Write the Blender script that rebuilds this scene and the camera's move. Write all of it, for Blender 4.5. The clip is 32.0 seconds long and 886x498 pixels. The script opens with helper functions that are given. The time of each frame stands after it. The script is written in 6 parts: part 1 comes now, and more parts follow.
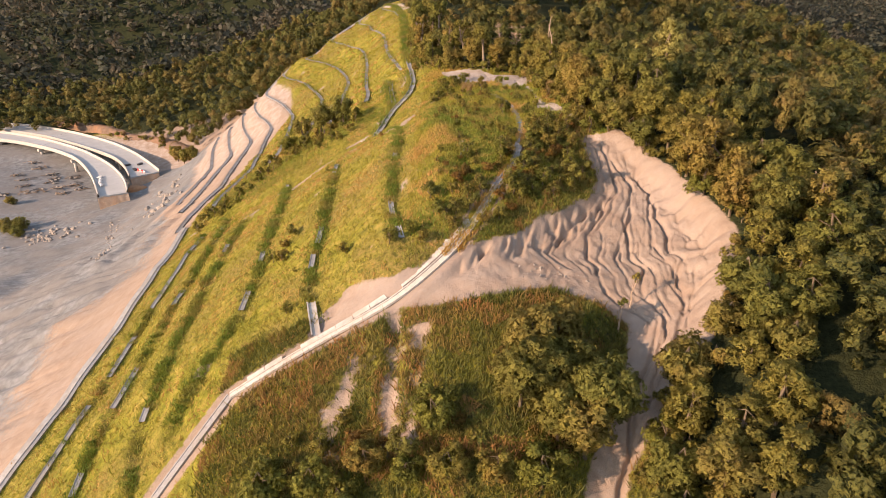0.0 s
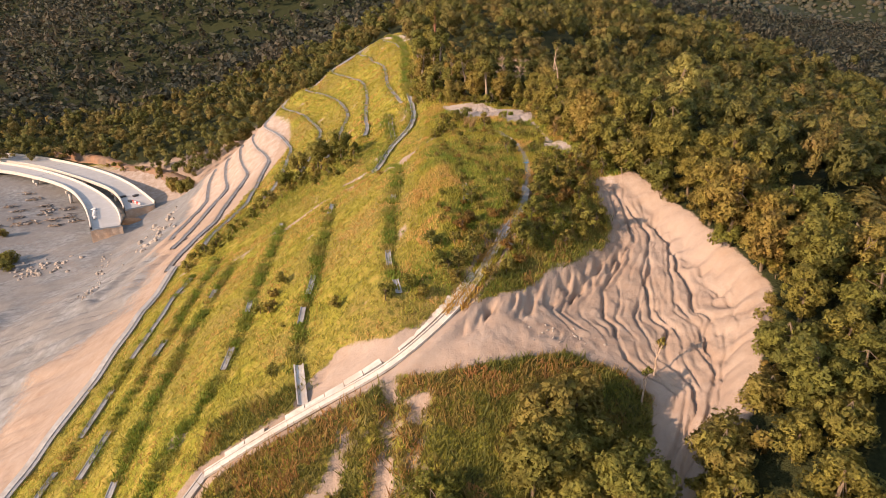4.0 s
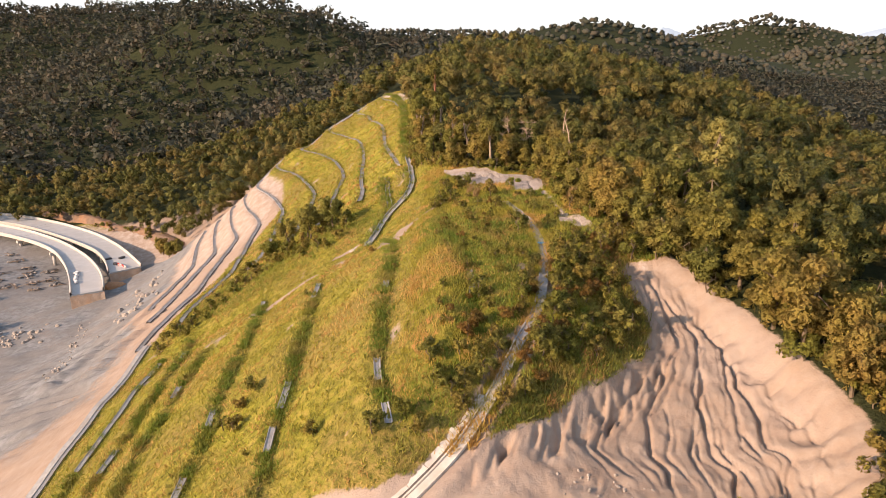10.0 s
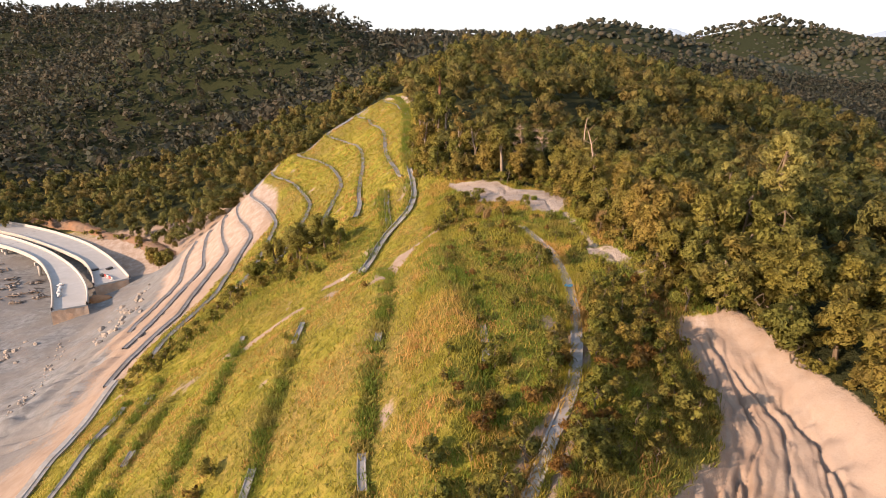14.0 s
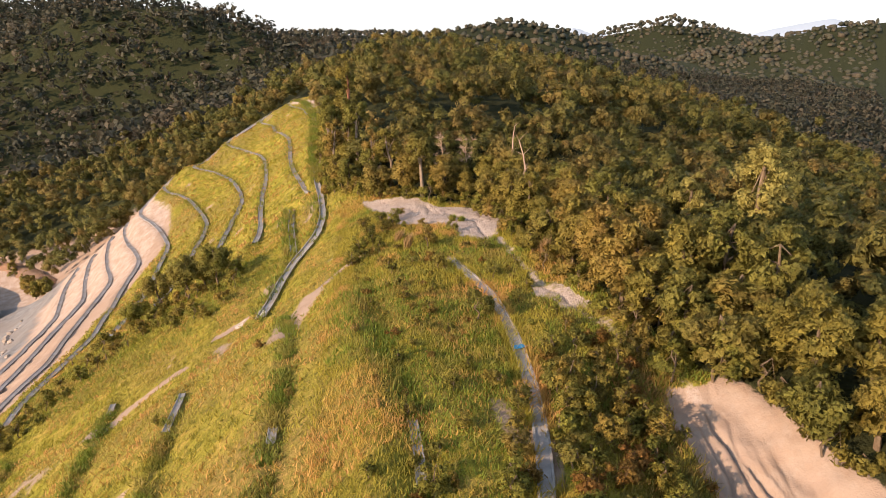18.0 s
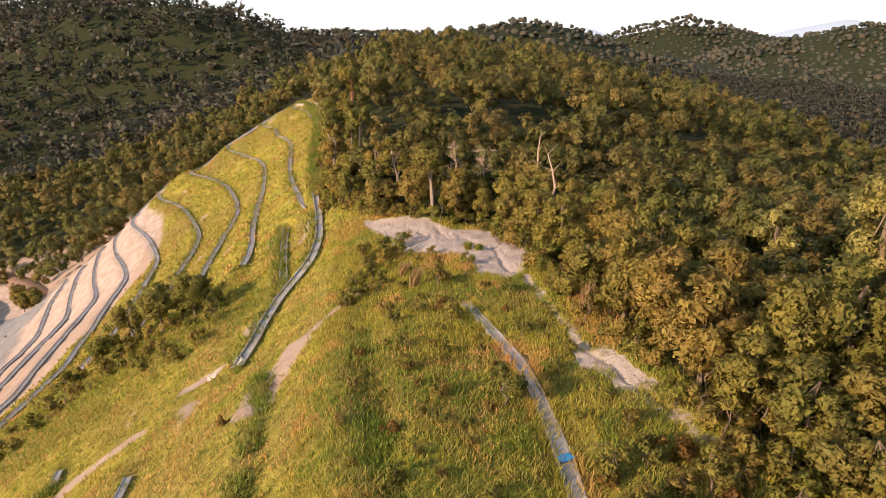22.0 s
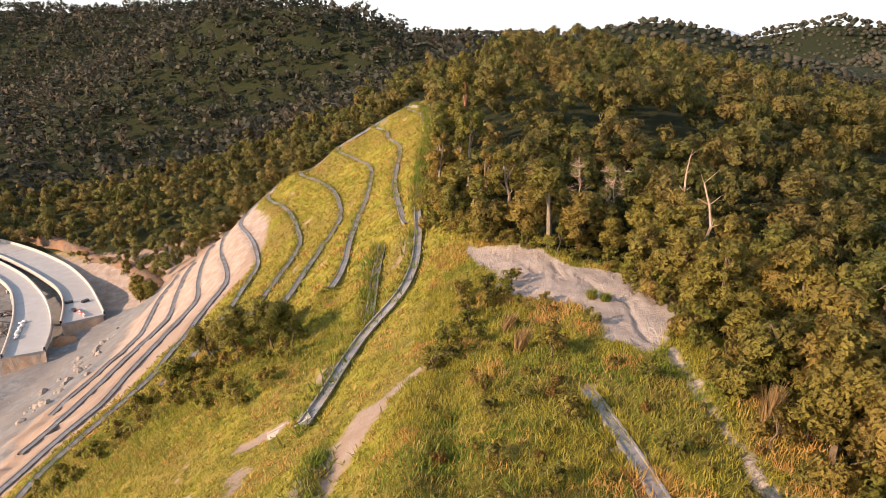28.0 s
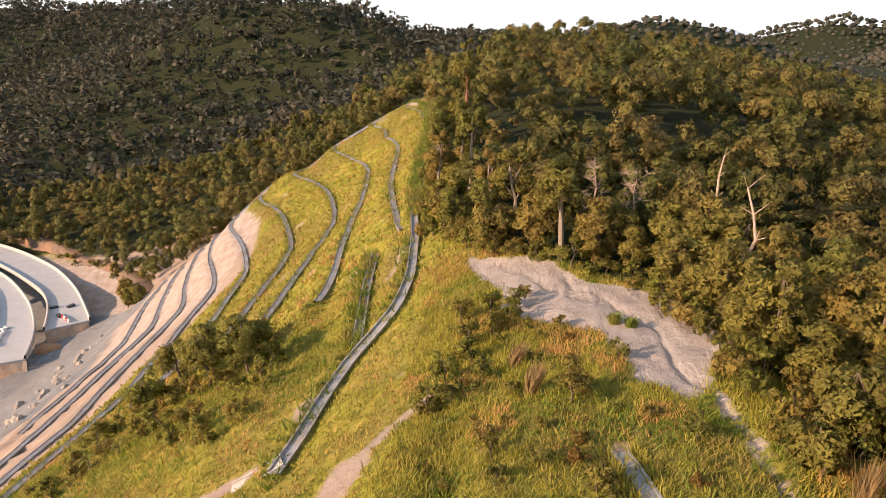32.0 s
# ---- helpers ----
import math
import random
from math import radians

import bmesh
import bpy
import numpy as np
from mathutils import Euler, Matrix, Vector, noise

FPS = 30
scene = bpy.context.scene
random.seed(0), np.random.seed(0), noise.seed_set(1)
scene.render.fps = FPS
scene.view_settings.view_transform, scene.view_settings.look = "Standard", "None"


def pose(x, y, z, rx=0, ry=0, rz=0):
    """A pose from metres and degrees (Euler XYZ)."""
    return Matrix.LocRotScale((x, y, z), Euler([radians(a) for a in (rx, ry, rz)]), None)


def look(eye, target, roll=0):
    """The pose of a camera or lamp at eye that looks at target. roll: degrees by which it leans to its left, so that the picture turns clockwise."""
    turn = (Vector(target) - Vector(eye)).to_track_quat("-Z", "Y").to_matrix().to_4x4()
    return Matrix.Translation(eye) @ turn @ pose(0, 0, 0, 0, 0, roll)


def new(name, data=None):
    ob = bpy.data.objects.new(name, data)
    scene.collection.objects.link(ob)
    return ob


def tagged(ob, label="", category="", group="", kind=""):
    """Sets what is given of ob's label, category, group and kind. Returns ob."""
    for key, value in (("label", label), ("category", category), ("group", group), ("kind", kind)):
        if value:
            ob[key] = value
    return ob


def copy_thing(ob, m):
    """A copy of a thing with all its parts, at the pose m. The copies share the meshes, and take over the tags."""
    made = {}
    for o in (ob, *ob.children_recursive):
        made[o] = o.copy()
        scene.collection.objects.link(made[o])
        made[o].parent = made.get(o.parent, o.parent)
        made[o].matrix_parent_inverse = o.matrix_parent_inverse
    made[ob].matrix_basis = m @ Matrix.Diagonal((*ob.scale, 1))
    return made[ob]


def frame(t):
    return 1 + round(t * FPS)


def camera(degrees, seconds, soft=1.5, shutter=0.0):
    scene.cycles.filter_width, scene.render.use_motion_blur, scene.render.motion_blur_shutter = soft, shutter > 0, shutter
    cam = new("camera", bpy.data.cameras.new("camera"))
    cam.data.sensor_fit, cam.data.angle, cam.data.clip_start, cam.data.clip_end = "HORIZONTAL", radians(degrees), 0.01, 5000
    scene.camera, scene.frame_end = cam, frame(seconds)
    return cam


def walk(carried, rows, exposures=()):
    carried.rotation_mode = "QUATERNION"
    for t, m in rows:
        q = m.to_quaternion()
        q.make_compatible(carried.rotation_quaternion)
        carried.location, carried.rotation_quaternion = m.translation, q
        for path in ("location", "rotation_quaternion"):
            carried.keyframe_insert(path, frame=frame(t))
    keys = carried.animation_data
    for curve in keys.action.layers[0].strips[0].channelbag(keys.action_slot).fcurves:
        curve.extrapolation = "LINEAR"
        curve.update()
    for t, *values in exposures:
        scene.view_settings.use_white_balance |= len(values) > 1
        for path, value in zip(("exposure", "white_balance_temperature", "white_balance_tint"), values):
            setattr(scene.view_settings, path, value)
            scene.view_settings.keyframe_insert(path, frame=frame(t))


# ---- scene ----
import functools

cam = camera(68.44, 32.0, 0.8)
# seconds, place, turn to the right, tilt down, roll (degrees)
PATH = [
    (0, 0.082, 0.055, 95.07, 0.098, 24.698, -0.071), (0.5, 0.067, 0.904, 95.089, 0.1, 24.723, -0.001),
    (1, 0.051, 1.796, 95.102, 0.086, 24.728, -0.013), (1.5, 0.035, 2.722, 95.119, 0.068, 24.732, 0.033),
    (2, 0.027, 3.682, 95.123, 0.056, 24.745, -0.019), (2.5, 0.021, 4.659, 95.115, 0.067, 24.769, 0.048),
    (3, 0.017, 5.645, 95.099, 0.054, 24.761, 0.003), (3.5, 0.009, 6.635, 95.073, 0.045, 24.326, 0.007),
    (4, -0.002, 7.644, 95.057, 0.025, 22.326, 0.022), (4.5, -0.01, 8.644, 95.055, 0.031, 19.902, 0.056),
    (5, -0.017, 9.577, 95.016, 0.02, 18.233, 0.033), (5.5, -0.024, 10.51, 94.976, 0.01, 17.763, 0.01),
    (6.5, -0.039, 12.376, 94.897, -0.012, 17.683, -0.035), (7, -0.037, 13.514, 94.848, -0.004, 17.675, 0.018),
    (7.5, -0.046, 14.722, 94.81, -0.002, 17.684, 0.038), (8, -0.058, 16.033, 94.795, -0.023, 17.709, 0.019),
    (8.5, -0.064, 17.463, 94.786, -0.009, 17.742, 0.039), (9, -0.072, 19.022, 94.778, 0.001, 17.723, -0.031),
    (9.5, -0.11, 20.708, 94.762, -0.005, 17.726, 0), (10, -0.156, 22.494, 94.743, 0.025, 17.713, 0.013),
    (10.5, -0.187, 24.363, 94.71, 0.023, 17.704, -0.023), (11, -0.215, 26.295, 94.657, 0.003, 17.708, 0.006),
    (11.5, -0.238, 28.28, 94.589, 0.014, 17.709, 0.012), (12, -0.252, 30.317, 94.533, 0.015, 17.697, 0.014),
    (12.5, -0.261, 32.384, 94.496, -0.261, 17.699, 0.091), (13, -0.272, 34.457, 94.47, -0.366, 17.685, 0.039),
    (13.5, -0.278, 36.514, 94.431, -0.345, 17.657, 0.037), (14, -0.303, 38.548, 94.353, -0.376, 17.665, 0.075),
    (14.5, -0.347, 40.604, 94.274, 1.631, 17.676, -0.053), (15, -0.385, 42.673, 94.19, 3.781, 17.637, -0.119),
    (15.5, -0.402, 44.756, 94.113, 5.43, 17.629, -0.199), (16, -0.276, 46.795, 94.084, 6.408, 17.636, -0.188),
    (16.5, -0.15, 48.834, 94.054, 6.908, 17.644, -0.176), (17.5, 0.103, 52.912, 93.995, 7.108, 17.658, -0.154),
    (18, 0.243, 54.977, 93.928, 7.118, 17.652, -0.12), (18.5, 0.398, 57.044, 93.852, 7.12, 17.667, -0.11),
    (19, 0.578, 59.11, 93.77, 7.121, 17.622, -0.172), (19.5, 0.787, 61.176, 93.681, 7.106, 17.663, -0.059),
    (20, 1.016, 63.22, 93.595, 7.118, 17.644, -0.083), (20.5, 1.254, 65.21, 93.516, 6.98, 17.669, -0.035),
    (21, 1.484, 67.116, 93.448, 6.699, 17.61, -0.129), (21.5, 1.67, 68.902, 93.381, 6.415, 17.642, -0.006),
    (22, 1.837, 70.581, 93.301, 6.106, 17.631, -0.019), (22.5, 1.989, 72.161, 93.205, 5.816, 17.637, 0.017),
    (23, 2.124, 73.657, 93.104, 5.53, 17.559, -0.047), (23.5, 2.231, 75.089, 93.027, 5.126, 17.559, -0.064),
    (24, 2.322, 76.464, 92.98, 4.327, 17.562, -0.035), (24.5, 2.413, 77.789, 92.968, 2.987, 17.572, -0.002),
    (25, 2.503, 79.076, 92.964, 1.559, 17.568, 0.036), (25.5, 2.595, 80.347, 92.964, 0.145, 17.573, 0.034),
    (26, 2.681, 81.597, 92.945, -1.05, 17.624, 0.129), (26.5, 2.757, 82.828, 92.896, -1.986, 17.574, 0.079),
    (28.5, 2.847, 87.636, 92.695, -4.365, 17.57, 0.131), (29, 2.807, 88.862, 92.564, -4.32, 17.538, 0.073),
    (29.5, 2.764, 90.081, 92.406, -4.29, 17.515, 0.034), (30, 2.718, 91.285, 92.215, -4.298, 17.585, 0.179),
    (30.5, 2.684, 92.47, 91.992, -4.277, 17.556, 0.052), (31, 2.648, 93.638, 91.747, -4.272, 17.562, 0.026),
    (31.5, 2.599, 94.792, 91.497, -4.256, 17.602, 0.05), (32, 2.541, 95.934, 91.247, -4.286, 17.618, 0.188),
]
walk(cam, [(t, pose(x, y, z, 90 - down, 0, -right) @ pose(0, 0, 0, 0, 0, roll)) for t, x, y, z, right, down, roll in PATH])

# ---- sky, sun ----
SUN_AZIMUTH, SUN_HEIGHT = radians(238), radians(21)  # clockwise from +y
world = bpy.data.worlds.new("world")
scene.world = world
world.use_nodes = True
_n = world.node_tree.nodes
_sky = _n.new("ShaderNodeTexSky")
_sky.sky_type, _sky.sun_disc = "NISHITA", False
_sky.sun_elevation, _sky.sun_rotation = SUN_HEIGHT, SUN_AZIMUTH
_sky.air_density, _sky.dust_density, _sky.ozone_density = 1.0, 1.2, 1.5
# thin bright cloud, thickest towards the horizon
_tc, _mp = _n.new("ShaderNodeTexCoord"), _n.new("ShaderNodeMapping")
_mp.inputs["Scale"].default_value = (1.0, 1.0, 5.0)
_cl = _n.new("ShaderNodeTexNoise")
_cl.inputs["Scale"].default_value, _cl.inputs["Detail"].default_value = 2.2, 6.0
_sp, _el, _mul, _mixc = _n.new("ShaderNodeSeparateXYZ"), _n.new("ShaderNodeMapRange"), _n.new("ShaderNodeMath"), _n.new("ShaderNodeMix")
for _i, _v in zip(range(1, 5), (-0.02, 0.36, 1.0, 0.28)):
    _el.inputs[_i].default_value = _v
_cr = _n.new("ShaderNodeMapRange")
for _i, _v in zip(range(1, 5), (0.3, 0.7, 0.62, 1.0)):
    _cr.inputs[_i].default_value = _v
_mul.operation = "MULTIPLY"
_mixc.data_type = "RGBA"
_mixc.inputs[7].default_value = (5.5, 5.45, 5.75, 1)
_l = world.node_tree.links
for _a, _b in ((_tc.outputs["Generated"], _mp.inputs[0]), (_mp.outputs[0], _cl.inputs["Vector"]), (_tc.outputs["Generated"], _sp.inputs[0]), (_sp.outputs[2], _el.inputs[0]),
               (_cl.outputs[0], _cr.inputs[0]), (_cr.outputs[0], _mul.inputs[0]), (_el.outputs[0], _mul.inputs[1]), (_mul.outputs[0], _mixc.inputs[0]), (_sky.outputs[0], _mixc.inputs[6]),
               (_mixc.outputs[2], _n["Background"].inputs[0])):
    _l.new(_a, _b)
_n["Background"].inputs[1].default_value = 0.125
_sun = bpy.data.lights.new("sun", "SUN")
_sun.energy, _sun.angle, _sun.color = 4.2, radians(0.6), (1.0, 0.67, 0.46)
_to = Vector((math.sin(SUN_AZIMUTH) * math.cos(SUN_HEIGHT), math.cos(SUN_AZIMUTH) * math.cos(SUN_HEIGHT), math.sin(SUN_HEIGHT)))
new("sun", _sun).matrix_world = look(_to * 300, (0, 0, 0))
scene.view_settings.exposure = 0.84

# ---- materials ----


class Mat:
    """A small builder of node materials."""

    def __init__(self, name, rough=0.8, spec=0.3):
        self.m = bpy.data.materials.new(name)
        self.m.use_nodes = True
        self.t = self.m.node_tree
        self.b = self.t.nodes["Principled BSDF"]
        self.b.inputs["Roughness"].default_value = rough
        self.b.inputs["Specular IOR Level"].default_value = spec
        self.pos = self.t.nodes.new("ShaderNodeNewGeometry")

    def node(self, kind, **values):
        n = self.t.nodes.new(kind)
        for k, v in values.items():
            n.inputs[k].default_value = v
        return n

    def link(self, a, b):
        self.t.links.new(a, b)

    def noise(self, scale, detail=3.0, rough=0.6):
        n = self.node("ShaderNodeTexNoise", Scale=scale, Detail=detail, Roughness=rough)
        self.link(self.pos.outputs["Position"], n.inputs["Vector"])
        return n.outputs[0]

    def ramp(self, fac, stops):
        n = self.t.nodes.new("ShaderNodeValToRGB")
        e = n.color_ramp.elements
        while len(e) < len(stops):
            e.new(0.5)
        for el, (p, c) in zip(e, stops):
            el.position, el.color = p, (*c, 1) if len(c) == 3 else c
        self.link(fac, n.inputs[0])
        return n.outputs[0]

    def mix(self, fac, a, b, mode="MIX"):
        n = self.t.nodes.new("ShaderNodeMix")
        n.data_type, n.blend_type = "RGBA", mode
        for sock, v in ((n.inputs[0], fac), (n.inputs[6], a), (n.inputs[7], b)):
            if hasattr(v, "links"):
                self.link(v, sock)
            elif isinstance(v, (int, float)):
                sock.default_value = v
            else:
                sock.default_value = (*v, 1)
        return n.outputs[2]

    def math(self, op, a, b=0.0, clamp=False):
        n = self.t.nodes.new("ShaderNodeMath")
        n.operation, n.use_clamp = op, clamp
        for sock, v in ((n.inputs[0], a), (n.inputs[1], b)):
            if hasattr(v, "links"):
                self.link(v, sock)
            else:
                sock.default_value = v
        return n.outputs[0]

    def color(self, c):
        self.link(c, self.b.inputs["Base Color"]) if hasattr(c, "links") else setattr(self.b.inputs["Base Color"], "default_value", (*c, 1))
        return self

    def bump(self, h, strength=0.5, distance=0.1):
        n = self.node("ShaderNodeBump", Strength=strength, Distance=distance)
        self.link(h, n.inputs["Height"])
        self.link(n.outputs[0], self.b.inputs["Normal"])
        return self


def ground_material():
    k = Mat("ground", 0.95, 0.1)
    at = k.t.nodes.new("ShaderNodeVertexColor")
    at.layer_name = "zone"
    sep = k.t.nodes.new("ShaderNodeSeparateColor")
    k.link(at.outputs[0], sep.inputs[0])
    big, mid, fine, tiny = k.noise(0.07, 4), k.noise(0.45, 4, 0.65), k.noise(2.2, 4, 0.7), k.noise(9, 3, 0.7)
    grass = k.ramp(mid, [(0.3, (0.115, 0.125, 0.016)), (0.5, (0.27, 0.255, 0.034)), (0.7, (0.44, 0.335, 0.08))])
    grass = k.mix(k.ramp(big, [(0.42, (0, 0, 0)), (0.66, (1, 1, 1))]), grass, k.ramp(fine, [(0.3, (0.14, 0.14, 0.022)), (0.7, (0.36, 0.25, 0.085))]))
    grass = k.mix(k.ramp(fine, [(0.56, (0, 0, 0)), (0.78, (0.7, 0.7, 0.7))]), grass, (0.30, 0.20, 0.08))
    tuft = k.noise(1.3, 5, 0.72)
    grass = k.mix(k.ramp(tuft, [(0.36, (0.8, 0.8, 0.8)), (0.5, (0, 0, 0))]), grass, (0.08, 0.082, 0.015))
    soil = k.ramp(mid, [(0.25, (0.28, 0.205, 0.155)), (0.5, (0.335, 0.262, 0.205)), (0.75, (0.385, 0.318, 0.26))])
    soil = k.mix(k.ramp(fine, [(0.35, (0, 0, 0)), (0.7, (0.35, 0.35, 0.35))]), soil, (0.33, 0.225, 0.155))
    soil = k.mix(k.ramp(big, [(0.5, (0, 0, 0)), (0.72, (0.6, 0.6, 0.6))]), soil, (0.36, 0.295, 0.25))
    soil = k.mix(k.ramp(tiny, [(0.50, (0, 0, 0)), (0.68, (0.3, 0.3, 0.3))]), soil, (0.27, 0.20, 0.155))
    sand = k.ramp(mid, [(0.3, (0.36, 0.295, 0.245)), (0.7, (0.48, 0.41, 0.355))])
    dust = k.ramp(mid, [(0.28, (0.13, 0.135, 0.135)), (0.5, (0.22, 0.225, 0.225)), (0.72, (0.31, 0.31, 0.31))])
    dust = k.mix(k.ramp(big, [(0.42, (0, 0, 0)), (0.58, (0.75, 0.75, 0.75))]), dust, (0.215, 0.20, 0.185))
    dust = k.mix(k.ramp(tiny, [(0.52, (0, 0, 0)), (0.7, (0.5, 0.5, 0.5))]), dust, (0.19, 0.175, 0.16))
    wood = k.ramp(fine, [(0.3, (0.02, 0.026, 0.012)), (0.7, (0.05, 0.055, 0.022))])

    def edge(v, soft=0.28):
        s = k.math("ADD", v, k.math("MULTIPLY", k.math("SUBTRACT", fine, 0.5), 0.9))
        s = k.math("ADD", s, k.math("MULTIPLY", k.math("SUBTRACT", mid, 0.5), 0.5))
        return k.ramp(s, [(0.5 - soft / 2, (0, 0, 0)), (0.5 + soft / 2, (1, 1, 1))])

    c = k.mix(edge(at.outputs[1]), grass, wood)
    c = k.mix(edge(sep.outputs[0]), c, soil)
    c = k.mix(edge(sep.outputs[1]), c, sand)
    c = k.mix(edge(sep.outputs[2]), c, dust)
    k.color(c)
    relief = k.math("ADD", k.math("ADD", fine, k.math("MULTIPLY", k.math("MULTIPLY", mid, 1.2), sep.outputs[0])), k.math("MULTIPLY", tiny, 0.35))
    grassy = k.math("MULTIPLY", k.math("MULTIPLY", tuft, 2.2), k.math("SUBTRACT", 1.0, k.math("ADD", sep.outputs[0], k.math("ADD", sep.outputs[1], sep.outputs[2])), True))
    relief = k.math("MULTIPLY", relief, k.math("SUBTRACT", 1.0, k.math("MULTIPLY", sep.outputs[0], 0.62)))
    k.bump(k.math("ADD", relief, grassy), 0.7, 0.3)
    return k.m


def leaf_material(name, dark, light, dry, share=0.25, cell=False, patch=0.0, ragged=0.0):
    """Foliage: every leaf a little different, every tree of its own tint."""
    k = Mat(name, 0.62, 0.25)
    tint = k.t.nodes.new("ShaderNodeObjectInfo").outputs["Random"]
    if cell:
        v = k.t.nodes.new("ShaderNodeVertexColor")
        v.layer_name = "zone"
        s = k.t.nodes.new("ShaderNodeSeparateColor")
        k.link(v.outputs["Color"], s.inputs[0])
        tint = s.outputs[0]
    if patch:
        v = k.node("ShaderNodeTexVoronoi", Scale=patch)
        k.link(k.pos.outputs["Position"], v.inputs["Vector"])
        s = k.t.nodes.new("ShaderNodeSeparateColor")
        k.link(v.outputs["Color"], s.inputs[0])
        tint = s.outputs[0]
    mean = tuple((a + b) / 2 for a, b in zip(dark, light))
    c = k.mix(k.pos.outputs["Random Per Island"], tuple((a + 2 * b) / 3 for a, b in zip(dark, mean)), tuple((a + b) / 2 for a, b in zip(light, mean)))
    c = k.mix(k.ramp(tint, [(0.35, (0, 0, 0)), (1.0, (share * 3, share * 3, share * 3))]), c, dry)
    c = k.mix(k.ramp(k.noise(0.5, 2), [(0.38, (0, 0, 0)), (0.72, (0.7, 0.7, 0.7))]), c, light)
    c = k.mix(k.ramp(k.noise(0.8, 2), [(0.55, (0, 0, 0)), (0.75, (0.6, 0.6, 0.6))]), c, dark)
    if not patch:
        # leaf-scale mottle; its dark gaps put self-shading between leaves into the colour
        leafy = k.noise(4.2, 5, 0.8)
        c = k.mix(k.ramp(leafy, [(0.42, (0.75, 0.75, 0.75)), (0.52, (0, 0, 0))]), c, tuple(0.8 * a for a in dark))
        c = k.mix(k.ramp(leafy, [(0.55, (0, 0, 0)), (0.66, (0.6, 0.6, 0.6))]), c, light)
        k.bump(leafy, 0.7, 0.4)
    k.color(c)
    tr = k.t.nodes.new("ShaderNodeBsdfTranslucent")
    k.link(c, tr.inputs[0])
    mx = k.t.nodes.new("ShaderNodeMixShader")
    mx.inputs[0].default_value = 0.34
    k.link(k.b.outputs[0], mx.inputs[1])
    k.link(tr.outputs[0], mx.inputs[2])
    out = mx.outputs[0]
    if ragged:
        # gaps between the leaves of a spray
        gap = k.t.nodes.new("ShaderNodeMixShader")
        k.link(k.ramp(k.noise(ragged, 3, 0.7), [(0.47, (0, 0, 0)), (0.49, (1, 1, 1))]), gap.inputs[0])
        k.link(k.t.nodes.new("ShaderNodeBsdfTransparent").outputs[0], gap.inputs[1])
        k.link(out, gap.inputs[2])
        out = gap.outputs[0]
    k.link(out, k.t.nodes["Material Output"].inputs[0])
    return k.m


def mottled(name, a, b, scale=1.5, rough=0.85, relief=0.3, dist=0.05, stain=None):
    k = Mat(name, rough, 0.3)
    n = k.noise(scale, 5, 0.65)
    c = k.ramp(n, [(0.3, a), (0.7, b)])
    if stain:
        c = k.mix(k.ramp(k.noise(scale * 0.23, 4), [(0.45, (0, 0, 0)), (0.7, (0.8, 0.8, 0.8))]), c, stain)
    rnd = k.t.nodes.new("ShaderNodeObjectInfo").outputs["Random"]
    c = k.mix(k.math("MULTIPLY", rnd, 0.25), c, tuple(v * 0.6 for v in a))
    k.color(c).bump(k.noise(scale * 6, 4, 0.7), relief, dist)
    return k.m


GROUND = ground_material()
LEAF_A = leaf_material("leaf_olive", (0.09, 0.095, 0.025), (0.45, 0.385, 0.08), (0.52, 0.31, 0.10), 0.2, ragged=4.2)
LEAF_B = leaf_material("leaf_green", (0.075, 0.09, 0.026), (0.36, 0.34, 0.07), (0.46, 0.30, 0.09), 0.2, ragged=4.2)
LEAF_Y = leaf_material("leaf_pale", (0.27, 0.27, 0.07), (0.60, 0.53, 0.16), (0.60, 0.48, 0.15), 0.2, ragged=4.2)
# far leaves: close tones and a bluish tint put distance haze into the colour
LEAF_HAZY = leaf_material("leaf_hazy", (0.045, 0.056, 0.042), (0.115, 0.115, 0.075), (0.19, 0.14, 0.095), 0.24, True)
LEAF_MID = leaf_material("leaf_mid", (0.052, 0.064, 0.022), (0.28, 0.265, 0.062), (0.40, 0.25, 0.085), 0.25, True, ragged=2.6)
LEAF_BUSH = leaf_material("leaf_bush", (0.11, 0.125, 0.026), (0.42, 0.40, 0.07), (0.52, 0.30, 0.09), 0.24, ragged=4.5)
GRASS = leaf_material("grass_blade", (0.16, 0.17, 0.024), (0.43, 0.37, 0.06), (0.53, 0.30, 0.11), 0.42, patch=0.22)
WEED = leaf_material("weed_blade", (0.085, 0.125, 0.02), (0.23, 0.285, 0.04), (0.36, 0.25, 0.08), 0.3, patch=0.3)
LEAF_RUST = leaf_material("leaf_rust", (0.18, 0.10, 0.025), (0.42, 0.23, 0.06), (0.30, 0.24, 0.05), 0.25, ragged=4.5)
SCRUB = leaf_material("scrub_blade", (0.06, 0.075, 0.016), (0.19, 0.185, 0.04), (0.36, 0.19, 0.07), 0.4, patch=0.35)
REED = leaf_material("reed", (0.33, 0.22, 0.09), (0.52, 0.36, 0.17), (0.45, 0.30, 0.13), 0.2)
BARK = mottled("bark", (0.10, 0.075, 0.05), (0.24, 0.18, 0.12), 3.0, 0.9, 0.5)
PALE_BARK = mottled("pale_bark", (0.20, 0.155, 0.11), (0.36, 0.29, 0.22), 2.5, 0.9, 0.4)
RED_BARK = mottled("red_bark", (0.22, 0.10, 0.06), (0.42, 0.21, 0.13), 2.0, 0.9, 0.5)
DEADWOOD = mottled("dead_wood", (0.38, 0.27, 0.19), (0.56, 0.43, 0.32), 2.5, 0.9, 0.4)
CONCRETE = mottled("concrete", (0.46, 0.43, 0.39), (0.68, 0.64, 0.58), 1.2, 0.85, 0.3, 0.04, (0.42, 0.33, 0.25))
